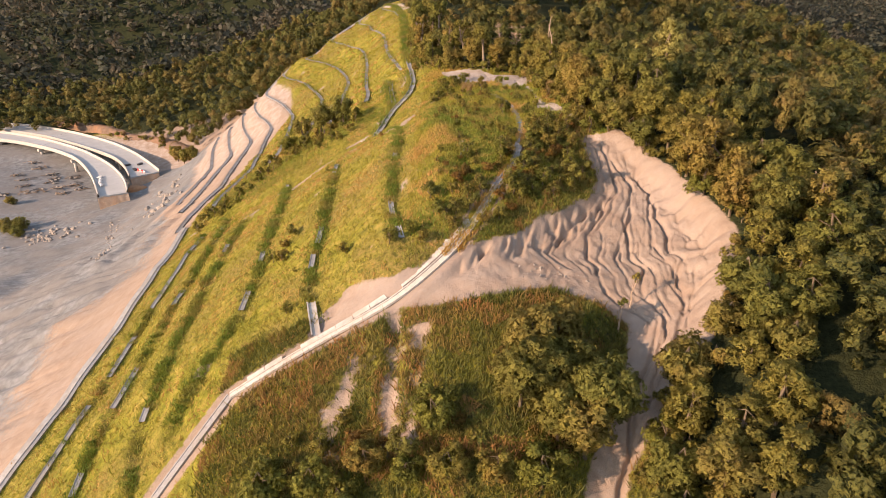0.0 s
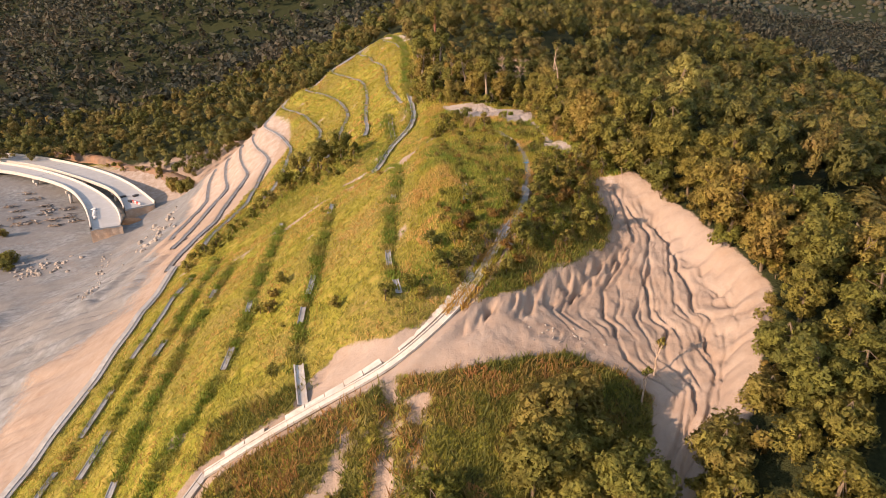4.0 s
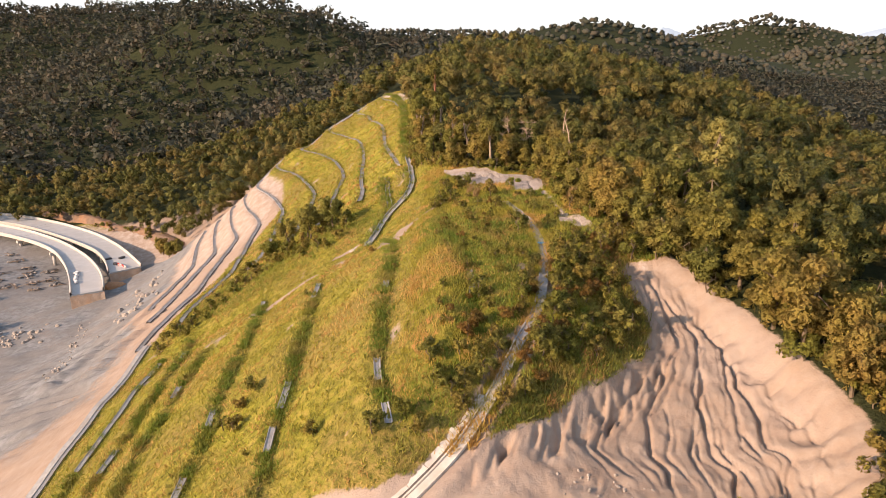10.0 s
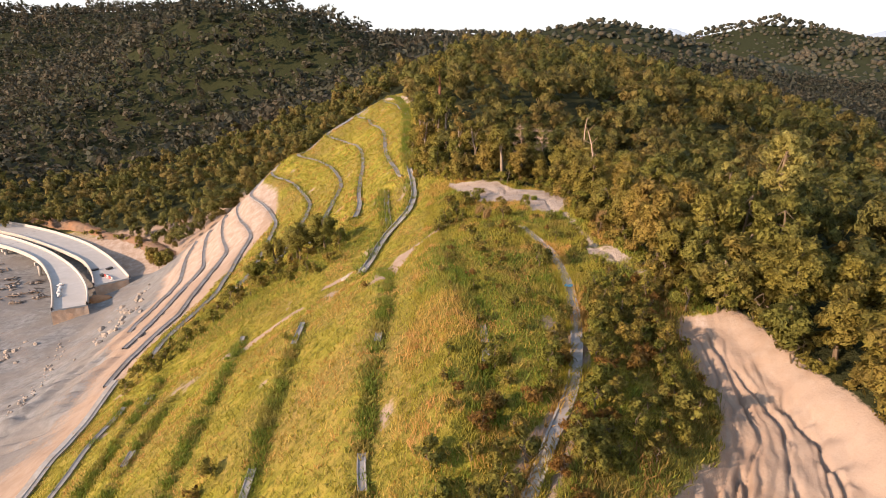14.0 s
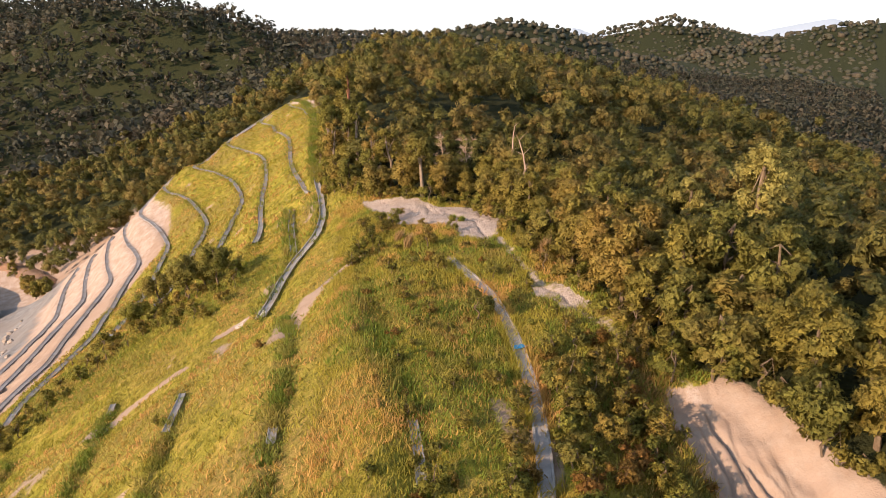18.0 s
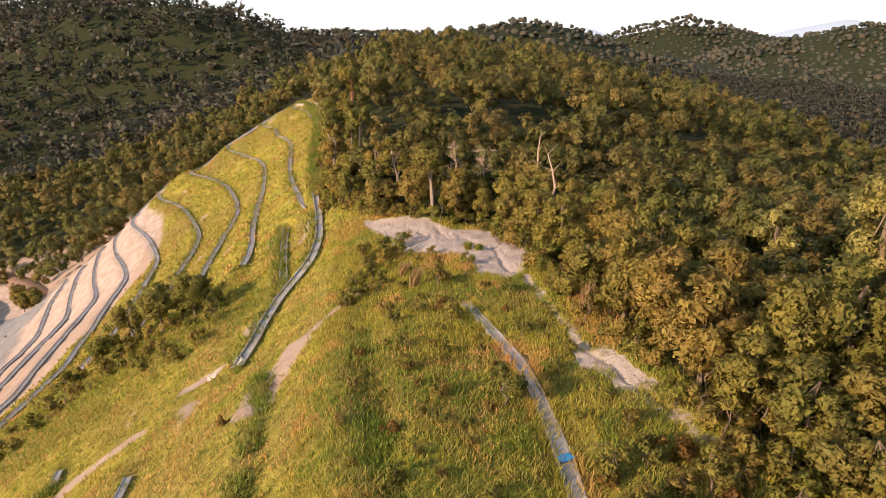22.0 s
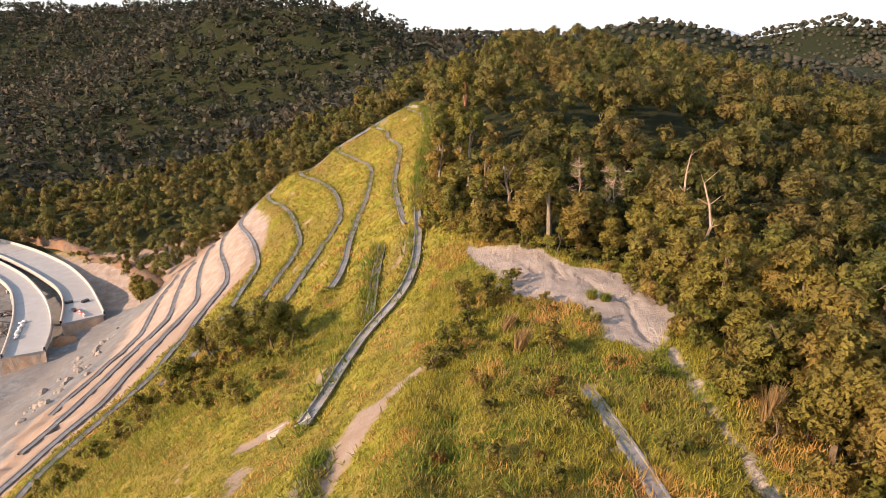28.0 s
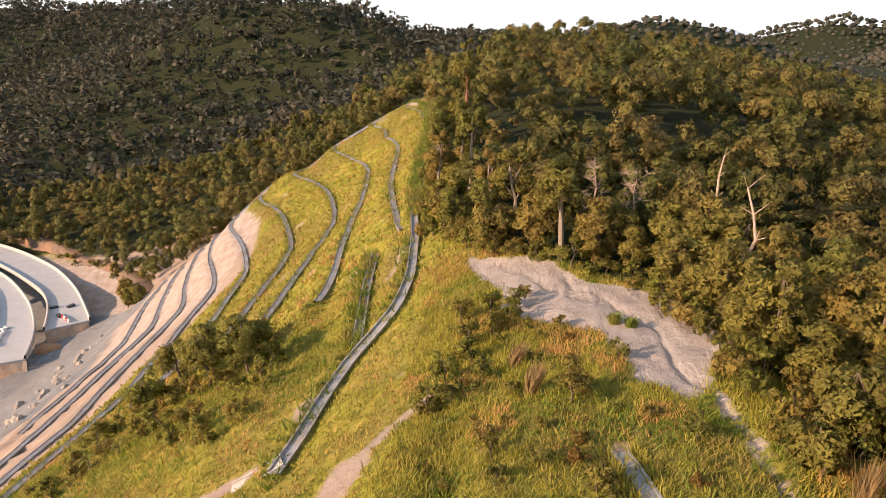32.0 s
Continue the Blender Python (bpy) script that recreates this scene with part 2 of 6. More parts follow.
DRAIN = mottled("drain_concrete", (0.27, 0.27, 0.27), (0.43, 0.42, 0.41), 1.6, 0.88, 0.4, 0.05, (0.36, 0.31, 0.25))
DECK = mottled("deck_concrete", (0.42, 0.42, 0.41), (0.52, 0.515, 0.50), 0.25, 0.8, 0.15, 0.03, (0.46, 0.44, 0.41))
PARAPET = mottled("parapet_concrete", (0.48, 0.45, 0.40), (0.62, 0.58, 0.52), 0.8, 0.8, 0.2, 0.03)
ROCK = mottled("rock", (0.26, 0.23, 0.20), (0.48, 0.41, 0.34), 0.7, 0.9, 0.6, 0.15)
RED_SOIL = mottled("red_soil", (0.34, 0.18, 0.09), (0.54, 0.32, 0.18), 0.5, 0.95, 0.7, 0.2)
# raw earth of the cut bank, its shade put into a darker colour
SHADED_EARTH = mottled("shaded_earth", (0.15, 0.105, 0.075), (0.27, 0.185, 0.13), 0.4, 0.95, 0.7, 0.25, (0.42, 0.22, 0.11))
BANK_EARTH = mottled("bank_earth", (0.33, 0.235, 0.165), (0.50, 0.385, 0.29), 0.6, 0.95, 0.7, 0.2, (0.46, 0.27, 0.15))
# stained drain concrete, darkened so the channel's shade sits in the colour
SHADED_DRAIN = mottled("shaded_drain", (0.20, 0.205, 0.215), (0.37, 0.37, 0.37), 1.2, 0.9, 0.5, 0.06, (0.20, 0.17, 0.13))
TIMBER = mottled("timber", (0.17, 0.12, 0.08), (0.36, 0.27, 0.19), 1.0, 0.85, 0.3)
RED_PAINT = mottled("red_plastic", (0.55, 0.03, 0.02), (0.62, 0.06, 0.04), 1.0, 0.5, 0.05)
WHITE_PAINT = mottled("white_plastic", (0.72, 0.70, 0.66), (0.80, 0.78, 0.75), 1.0, 0.5, 0.05)
STEEL = mottled("dark_steel", (0.03, 0.03, 0.035), (0.09, 0.085, 0.08), 2.0, 0.5, 0.1)
BLUE_PIPE = mottled("blue_plastic", (0.02, 0.22, 0.5), (0.04, 0.30, 0.60), 3.0, 0.5, 0.05)
# ---- the lie of the land ----
# cross-sections of the hill, west to east, at stations along y: ground heights at given x
SECTIONS = {}


def section(y, *pairs):
    SECTIONS[y] = ([p[0] for p in pairs], [p[1] for p in pairs])


section(10, (-130, 1), (-80, 8), (-40, 18), (-10, 26), (10, 27), (25, 34), (45, 42), (80, 42), (130, 34))
section(34, (-120, 3), (-80, 12), (-50, 24), (-25, 38), (-8, 45), (6, 47), (14, 44), (20, 50), (32, 57), (60, 56), (120, 42))
section(48, (-120, 4), (-75, 20), (-59, 29), (-40, 39), (-21, 50), (-12, 52), (-5, 54), (6, 57.5), (12, 56), (16, 51.5), (20, 56), (27, 61), (36, 63), (60, 60), (120, 44))
section(60, (-120, 5), (-85, 17), (-60, 30), (-37, 44), (-22, 54), (-13.5, 57.2), (-4.6, 60.5), (5.4, 62.6), (14, 61.8), (20, 60.6), (25.5, 61.6), (29.5, 65.8), (40, 66), (80, 58), (130, 42))
section(68, (-120, 5), (-80, 21), (-58, 32), (-40, 44), (-28, 51), (-16, 57.5), (-10, 61), (-5, 65), (3, 65.2), (10, 63.8), (16, 63.4), (22, 63), (27, 64.6), (31.5, 67.4), (45, 68), (90, 58), (130, 44))
section(76, (-120, 5), (-76, 23), (-59, 32.5), (-50, 37.2), (-37.5, 46), (-28, 52), (-16, 58), (-6.7, 65), (0, 68.4), (6.8, 68), (13, 68.6), (18, 66.2), (25, 66.4), (31, 69), (50, 69), (100, 56), (130, 46))
section(92, (-120, 5), (-80, 22), (-58, 34), (-50, 38), (-38, 47), (-28, 53.5), (-17, 59), (-8, 66), (0, 70.3), (10, 70.2), (21, 70.2), (32, 72), (50, 71), (100, 57), (130, 47))
section(115, (-120, 6), (-76, 25.6), (-39, 47), (-30, 52), (-19.7, 58.3), (-10, 65), (0, 69.6), (12.9, 69.6), (18, 70.2), (26, 72), (45, 72), (100, 58), (130, 48))
section(135, (-120, 7), (-75, 25), (-40, 44), (-22, 55), (-13, 58.6), (-5, 64), (5, 68.3), (10.6, 69.4), (22, 70.3), (45, 71), (100, 58), (130, 48))
section(158, (-120, 8), (-75, 26), (-36, 49), (-24, 56), (-11, 60.5), (0, 66.3), (10, 67.4), (17, 67.6), (26, 69), (45, 70), (100, 58), (130, 48))
section(186, (-160, -3), (-125, 2), (-105, 9), (-73, 27), (-50, 39), (-30, 52), (-14.6, 61.2), (-5, 66), (5, 69), (20, 72), (45, 72), (100, 60), (130, 50))
section(235, (-160, -4), (-138, -1), (-120, 2), (-106, 9), (-82, 23), (-60, 37), (-34.5, 50), (-16.7, 66), (0, 74), (20, 77), (50, 75), (100, 64), (130, 54))
section(275, (-170, -4), (-144, -2.4), (-128, 1.0), (-115, 5.5), (-101, 17), (-84.5, 30.4), (-71.5, 42.5), (-60, 46), (-50, 49.5), (-35, 55.5), (-20, 66), (0, 76), (20, 80), (60, 77), (130, 62))
section(293, (-170, -4), (-138, -2.5), (-120, 4), (-105, 15), (-90, 27), (-76, 39), (-65, 50.6), (-50, 54.5), (-38, 59.5), (-22, 67.5), (0, 77), (20, 81), (60, 78), (140, 61))
section(312, (-180, -4), (-140, -1), (-125, 4), (-105, 14), (-85, 27), (-62, 45), (-49, 60.2), (-38, 61.5), (-22, 68.5), (0, 78), (20, 82), (60, 79), (150, 60))
section(328, (-185, 0), (-120, 10), (-85, 30), (-55, 49), (-37, 66.6), (-24, 69.5), (0, 78), (20, 82.5), (60, 79), (150, 60))
section(345, (-200, 0), (-120, 18), (-80, 36), (-50, 52), (-27, 71.5), (-15, 73), (0, 78), (20, 83), (60, 80), (150, 60))
section(420, (-250, 0), (-150, 24), (-80, 50), (-20, 74), (20, 82), (70, 79), (160, 56))
section(520, (-300, 0), (-170, 26), (-80, 60), (-10, 80), (50, 78), (170, 50))
section(640, (-350, 0), (-200, 30), (-90, 66), (-10, 86), (60, 80), (200, 48))

# ridges of the country round about: crest points (x, y, height) and half-width
RIDGES = [
    (130, [(20, 200, 72), (20, 420, 82), (-10, 620, 86), (60, 760, 82), (146, 800, 80), (221, 820, 74), (300, 850, 62), (370, 900, 40), (432, 960, 20)]),
    (165, [(-270, 790, 124), (-214, 720, 137), (-164, 700, 140), (-133, 690, 126), (-110, 680, 108), (-70, 660, 86)]),
    (280, [(-1500, 900, 150), (-742, 1000, 138), (-602, 1100, 134), (-540, 1100, 133), (-490, 1050, 139), (-407, 1050, 140), (-345, 1000, 124), (-281, 950, 84)]),
    (90, [(-270, 790, 95), (-250, 660, 58), (-215, 560, 26), (-170, 440, 14)]),
    (200, [(125, 1450, 92), (187, 1480, 116), (249, 1500, 129), (344, 1500, 138), (410, 1520, 126), (472, 1520, 106), (560, 1520, 76)]),
    (230, [(743, 2250, 96), (813, 2250, 118), (882, 2250, 144), (971, 2250, 158), (1041, 2250, 174), (1133, 2250, 156), (1227, 2250, 130), (1302, 2250, 112), (1600, 2250, 96)]),
    (240, [(980, 1700, 84), (1065, 1700, 98), (1182, 1700, 124), (1283, 1700, 138), (1483, 1700, 152), (1900, 1700, 150)]),
    (320, [(-600, 2300, 110), (-284, 2300, 116), (-172, 2300, 127), (-60, 2300, 127), (108, 2300, 127), (300, 2300, 108)]),
]


def ridge_height(x, y):
    """Heights of the country beyond the hill."""
    z = np.full(np.shape(x), 0.0)
    for width, line in RIDGES:
        best = np.zeros(np.shape(x))
        for (x0, y0, h0), (x1, y1, h1) in zip(line, line[1:]):
            dx, dy = x1 - x0, y1 - y0
            s = np.clip(((x - x0) * dx + (y - y0) * dy) / (dx * dx + dy * dy), 0, 1)
            d = np.hypot(x - x0 - s * dx, y - y0 - s * dy)
            best = np.maximum(best, (h0 + s * (h1 - h0)) * np.exp(-(d / width) ** 1.7))
        z = np.sqrt(z * z + best * best - 0.6 * z * best)
    return z


def ramp(v, a, b):
    s = np.clip((v - a) / (b - a), 0, 1)
    return s * s * (3 - 2 * s)


def wave(x, y, size, seed=0):
    """Smooth rolling noise between -1 and 1, made of a few crossed waves."""
    r = np.random.RandomState(seed)
    out = np.zeros(np.shape(x))
    for i in range(7):
        a, f, p = r.uniform(0, 6.28), 6.28 / size * r.uniform(0.6, 1.7), r.uniform(0, 6.28)
        out = out + np.sin((x * math.cos(a) + y * math.sin(a)) * f + p + 0.7 * np.sin((x * math.sin(a) - y * math.cos(a)) * f * 0.6 + p))
    return out / 4.0


@functools.lru_cache(None)
def lattice_table(seed):
    return np.random.RandomState(seed).uniform(-1, 1, (64, 64))


def lattice(x, y, seed=0):
    """Value noise between -1 and 1 on a unit lattice."""
    t = lattice_table(seed)
    i, j = np.floor(x).astype(int), np.floor(y).astype(int)
    u, v = x - i, y - j
    u, v = u * u * (3 - 2 * u), v * v * (3 - 2 * v)
    a, b, c, d = t[i % 64, j % 64], t[(i + 1) % 64, j % 64], t[i % 64, (j + 1) % 64], t[(i + 1) % 64, (j + 1) % 64]
    return (a * (1 - u) + b * u) * (1 - v) + (c * (1 - u) + d * u) * v


def rough(x, y, seed=0, octaves=4):
    """Fractal noise of about -1 to 1 whose largest features are one unit wide."""
    out, k = np.zeros(np.shape(x)), 1.0
    for o in range(octaves):
        out, k = out + k * lattice(x * 2 ** o + 7.3 * o, y * 2 ** o - 3.1 * o, seed + o), k * 0.5
    return out * 0.6


GX, GY = np.arange(-360, 261, 2.0), np.arange(0, 701, 2.0)
_ys = sorted(SECTIONS)
_rows = np.array([np.interp(GX, *SECTIONS[y]) for y in _ys])
BASE = np.array([np.interp(GY, _ys, _rows[:, i]) for i in range(len(GX))])
for _axis, _times in ((0, 3), (1, 3)):
    for _ in range(_times):
        BASE = (np.roll(BASE, 1, _axis) + 2 * BASE + np.roll(BASE, -1, _axis)) / 4
BASE[0], BASE[-1], BASE[:, 0], BASE[:, -1] = BASE[1], BASE[-2], BASE[:, 1], BASE[:, -2]


def bilinear(grid, x, y):
    u = np.clip((x - GX[0]) / 2.0, 0, len(GX) - 1.001)
    v = np.clip((y - GY[0]) / 2.0, 0, len(GY) - 1.001)
    i, j = u.astype(int), v.astype(int)
    u, v = u - i, v - j
    return (grid[i, j] * (1 - u) + grid[i + 1, j] * u) * (1 - v) + (grid[i, j + 1] * (1 - u) + grid[i + 1, j + 1] * u) * v


def base_height(x, y):
    x, y = np.asarray(x, float), np.asarray(y, float)
    w = ramp(x, -330, -170) * (1 - ramp(x, 115, 250)) * (1 - ramp(y, 430, 690)) * ramp(y, -60, 10)
    return bilinear(BASE, x, y) * w + ridge_height(x, y) * (1 - w)


# levels of the berms cut into the far west slope, and the share of each step that is tread
LEVELS, TREAD = [10, 15.5, 20.5, 25.5, 30.6, 35.6, 40.2, 45.8, 51.5, 57.5, 63.5, 69, 75], 0.24


def cut_zone(x, y):
    """Where the slope has been cut into berms: 1 inside, 0 outside."""
    z = base_height(x, y)
    east = np.interp(y, [40, 60, 100, 130, 150, 170, 186, 240, 300, 345], [-9, -5, -1, -4, -14, -14, -11, -15, -19, -27])
    south = np.interp(x, [-60, -42], [144, 162])
    inside = (1 - ramp(x, east - 2, east + 2)) * ramp(y - south, 0, 12) * (1 - ramp(y, 338, 350))
    west = np.interp(y, [0, 240, 262, 277, 282, 293, 312, 328, 345], [-400, -400, -112, -98, -74, -66, -50, -38, -28])
    return inside * ramp(x, west - 6, west) * ramp(z, 12, 18) * (1 - ramp(z, 69, 71)) * (1 - 0.85 * np.exp(-((x + 22) / 16) ** 2 - ((y - 152) / 13) ** 2))


def terrace(z):
    k = np.clip(np.searchsorted(LEVELS, z, side="right") - 1, 0, len(LEVELS) - 2)
    low, gap = np.array(LEVELS)[k], np.diff(LEVELS)[k]
    return low + gap * np.clip(((z - low) / gap - TREAD / 2) / (1 - TREAD), 0, 1)


# berms of the near slope, from its foot upwards, as lines in the plan, south to north
NEAR_BERMS = [
    [(-57.5, 40), (-56.2, 64), (-55.5, 69), (-55.6, 84), (-55.5, 94), (-56.3, 108), (-57.2, 117), (-61, 134), (-63.5, 150)],
    [(-49.6, 48), (-49, 58.6), (-48.2, 64.5), (-48.1, 72), (-49, 82), (-49.6, 91), (-49.5, 102), (-49.2, 109), (-51.3, 126), (-53, 133)],
    [(-40.5, 50), (-41.5, 61), (-41.2, 68), (-41.4, 74), (-42.5, 83), (-43, 94), (-43.2, 103), (-43.3, 111), (-45.5, 125), (-49, 138)],
    [(-32.5, 51), (-34.4, 57.5), (-34.8, 63.5), (-35.1, 69), (-36, 76.5), (-36.6, 88), (-37, 97), (-38, 108), (-38.6, 118)],
    [(-29.5, 57), (-28.2, 62), (-27, 69), (-25.8, 73), (-25.8, 80), (-26.7, 88), (-28.5, 104), (-29.6, 114), (-33.8, 136)],
    [(-14.6, 63), (-15.3, 66), (-16.4, 72), (-17.1, 78), (-17.1, 85), (-17.8, 92), (-18.2, 101), (-19.5, 115), (-20.2, 121)],
    [(-4.6, 69.5), (-6.5, 78), (-7.1, 91), (-7.3, 106), (-8.2, 119), (-10, 130)],
]
# stretches (in y) where the drain on each of those berms lies bare
BARE_DRAINS = [[(44, 150)], [(56, 72), (79, 90), (97, 131)], [(54, 57), (66, 74), (91, 96), (124, 129)], [(60, 62), (102, 105)], [(73, 77), (86, 89), (133, 136)], [(75, 79), (82, 87), (111, 121)], [(69.5, 72), (76, 80), (97, 99)]]
CREST_DRAIN = [(2.9, 77), (2.9, 85), (3.1, 91), (2.5, 97), (1.7, 105), (0.6, 117), (-0.6, 136)]


def at_y(line, y):
    return np.interp(y, [p[1] for p in line], [p[0] for p in line])


def benched(x, y):
    """Height added to the near slope by its berms: a level tread along each line, steeper ground between."""
    cols = [at_y(line, y) for line in NEAR_BERMS]
    half = [0.95 * ramp(y, line[0][1] - 4, line[0][1]) * (1 - ramp(y, line[-1][1] - 1, line[-1][1] + 5)) for line in NEAR_BERMS]
    cols = [cols[0] - 7] + cols + [cols[-1] + 6]
    half = [0 * y] + half + [0 * y]
    to = x.copy()
    for a, b, p, q in zip(cols, cols[1:], half, half[1:]):
        m = (x > a) & (x <= b)
        s = np.clip((x - a - p) / (b - a - p - q), 0, 1)
        to = np.where(m, a + s * (b - a), to)
    return base_height(to, y) - base_height(x, y)


def along(points, x, y):
    """Distance from a polyline in the plan, and how far along it (0 to 1)."""
    x, y = np.asarray(x, float), np.asarray(y, float)
    best, where = np.full(x.shape, 1e9), np.zeros(x.shape)
    n = len(points) - 1
    for i in range(n):
        (x0, y0), (x1, y1) = points[i][:2], points[i + 1][:2]
        dx, dy = x1 - x0, y1 - y0
        s = np.clip(((x - x0) * dx + (y - y0) * dy) / (dx * dx + dy * dy), 0, 1)
        d = np.hypot(x - x0 - s * dx, y - y0 - s * dy)
        near = d < best
        best, where = np.where(near, d, best), np.where(near, (i + s) / n, where)
    return best, where


def inside(poly, x, y):
    """Whether points lie in a polygon of the plan."""
    x, y = np.asarray(x, float), np.asarray(y, float)
    hit = np.zeros(x.shape, bool)
    for (x0, y0), (x1, y1) in zip(poly, poly[1:] + poly[:1]):
        cross = (y0 > y) != (y1 > y)
        hit ^= cross & (x < (x1 - x0) * (y - y0) / (y1 - y0 + 1e-12) + x0)
    return hit


# ---- the plan: scar, tracks, drains, woods ----
SCAR = [(21.2, 94), (20.6, 86.4), (20.6, 81.5), (18.8, 77.9), (16.9, 75), (14.2, 73.4), (11.4, 71.6), (8.7, 69.4), (5.8, 68.6), (3.4, 67.2), (1.6, 66.0), (-1.3, 64.9), (-4.7, 64.8),
        (-10.7, 65.7), (-13.8, 64.5), (-14.5, 60.4), (-7.7, 59.4), (-4.3, 60.4), (-0.2, 60), (6.5, 60.7), (11.7, 61.8), (17, 60.4), (19.5, 58), (18.5, 54), (16, 50),
        (13.5, 45), (11, 38), (14, 38), (17, 45), (20.4, 48.8), (22.5, 51.5), (25.5, 54), (27.9, 59), (30.5, 62.9), (31.8, 66.6), (31.2, 71), (30.3, 75),
        (29.4, 79), (28.5, 82.3), (26.9, 86.2), (25, 93)]
TRACK = [(10.2, 128.1), (11.6, 121.1), (12.7, 114.3), (12.7, 108.2), (12.4, 102), (11.8, 95.7), (11.0, 90), (9.6, 83.4), (7.0, 77.6), (3.9, 70.9), (1.2, 66.4), (-2.5, 63),
         (-5.5, 61.2), (-11, 60), (-16.9, 58.3), (-22.5, 56.4), (-24.6, 53.6), (-28.7, 48.7), (-31, 46)]
CASCADE = [(-27, 341), (-23.4, 335.6), (-20.5, 323.8), (-16.4, 293), (-14.3, 271), (-12.7, 235), (-11.2, 214.5), (-9.7, 197), (-8.3, 186), (-7.2, 172), (-7.8, 164), (-9.6, 159.4), (-11.4, 155), (-12.7, 148), (-13.2, 143), (-14.2, 139)]
SIDE_DRAIN = [(-14.4, 187), (-13.4, 175), (-12.1, 164.2), (-11.3, 157.6)]
SAND = [(0, 170), (3.6, 169.6), (7.5, 165.6), (12.1, 161), (16.5, 157), (20, 152.5), (19.8, 143), (18.2, 139), (14.8, 134.5), (13, 139), (12, 147), (9, 150), (6, 153), (3, 160)]
SLABS = [(16.9, 116.2), (19.6, 116.6), (20.5, 112.2), (21.4, 107.6), (21.4, 103.5), (20, 103.8), (19.2, 107.1), (17.8, 109.5), (17, 113)]
STRIP = [(17.2, 134), (17.6, 126), (17.9, 117), (20.3, 106), (21.8, 98), (23, 93)]
EDGE_Y = [20, 40, 48.3, 51.6, 56, 61, 65, 71, 79, 85, 92, 97, 106, 117, 126, 145, 158, 164, 170, 186, 240, 290, 341, 350]
EDGE_X = [16, 17, 20.8, 23.4, 26.4, 29.3, 31.6, 31.2, 28.9, 27.0, 24.7, 22.9, 22.0, 21.6, 21.0, 20.4, 18.4, 11.5, 4, -5.5, -10.5, -13.5, -21.5, -60]
WEST_WOOD = [(-114, 294), (-124, 305), (-134, 316), (-148, 326), (-162, 333), (-176, 341), (-198, 355), (-223, 369), (-250, 379), (-420, 392), (-900, 395)]


def scar_depth(x, y):
    """Signed distance into the scar: positive inside."""
    d = along(SCAR + SCAR[:1], x, y)[0]
    return np.where(inside(SCAR, x, y), d, -d) + 1.3 * rough(x / 5, y / 5, 33) * (y > 63) * (x < 24)


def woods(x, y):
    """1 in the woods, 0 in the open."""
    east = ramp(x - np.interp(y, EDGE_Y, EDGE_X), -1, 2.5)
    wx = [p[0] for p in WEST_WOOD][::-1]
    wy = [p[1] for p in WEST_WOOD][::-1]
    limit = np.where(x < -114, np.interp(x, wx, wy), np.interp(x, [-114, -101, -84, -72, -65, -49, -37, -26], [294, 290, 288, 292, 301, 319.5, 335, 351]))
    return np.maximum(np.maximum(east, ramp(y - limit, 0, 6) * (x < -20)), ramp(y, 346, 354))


def nearby(x, y, box):
    return (x > box[0]) & (x < box[1]) & (y > box[2]) & (y < box[3])


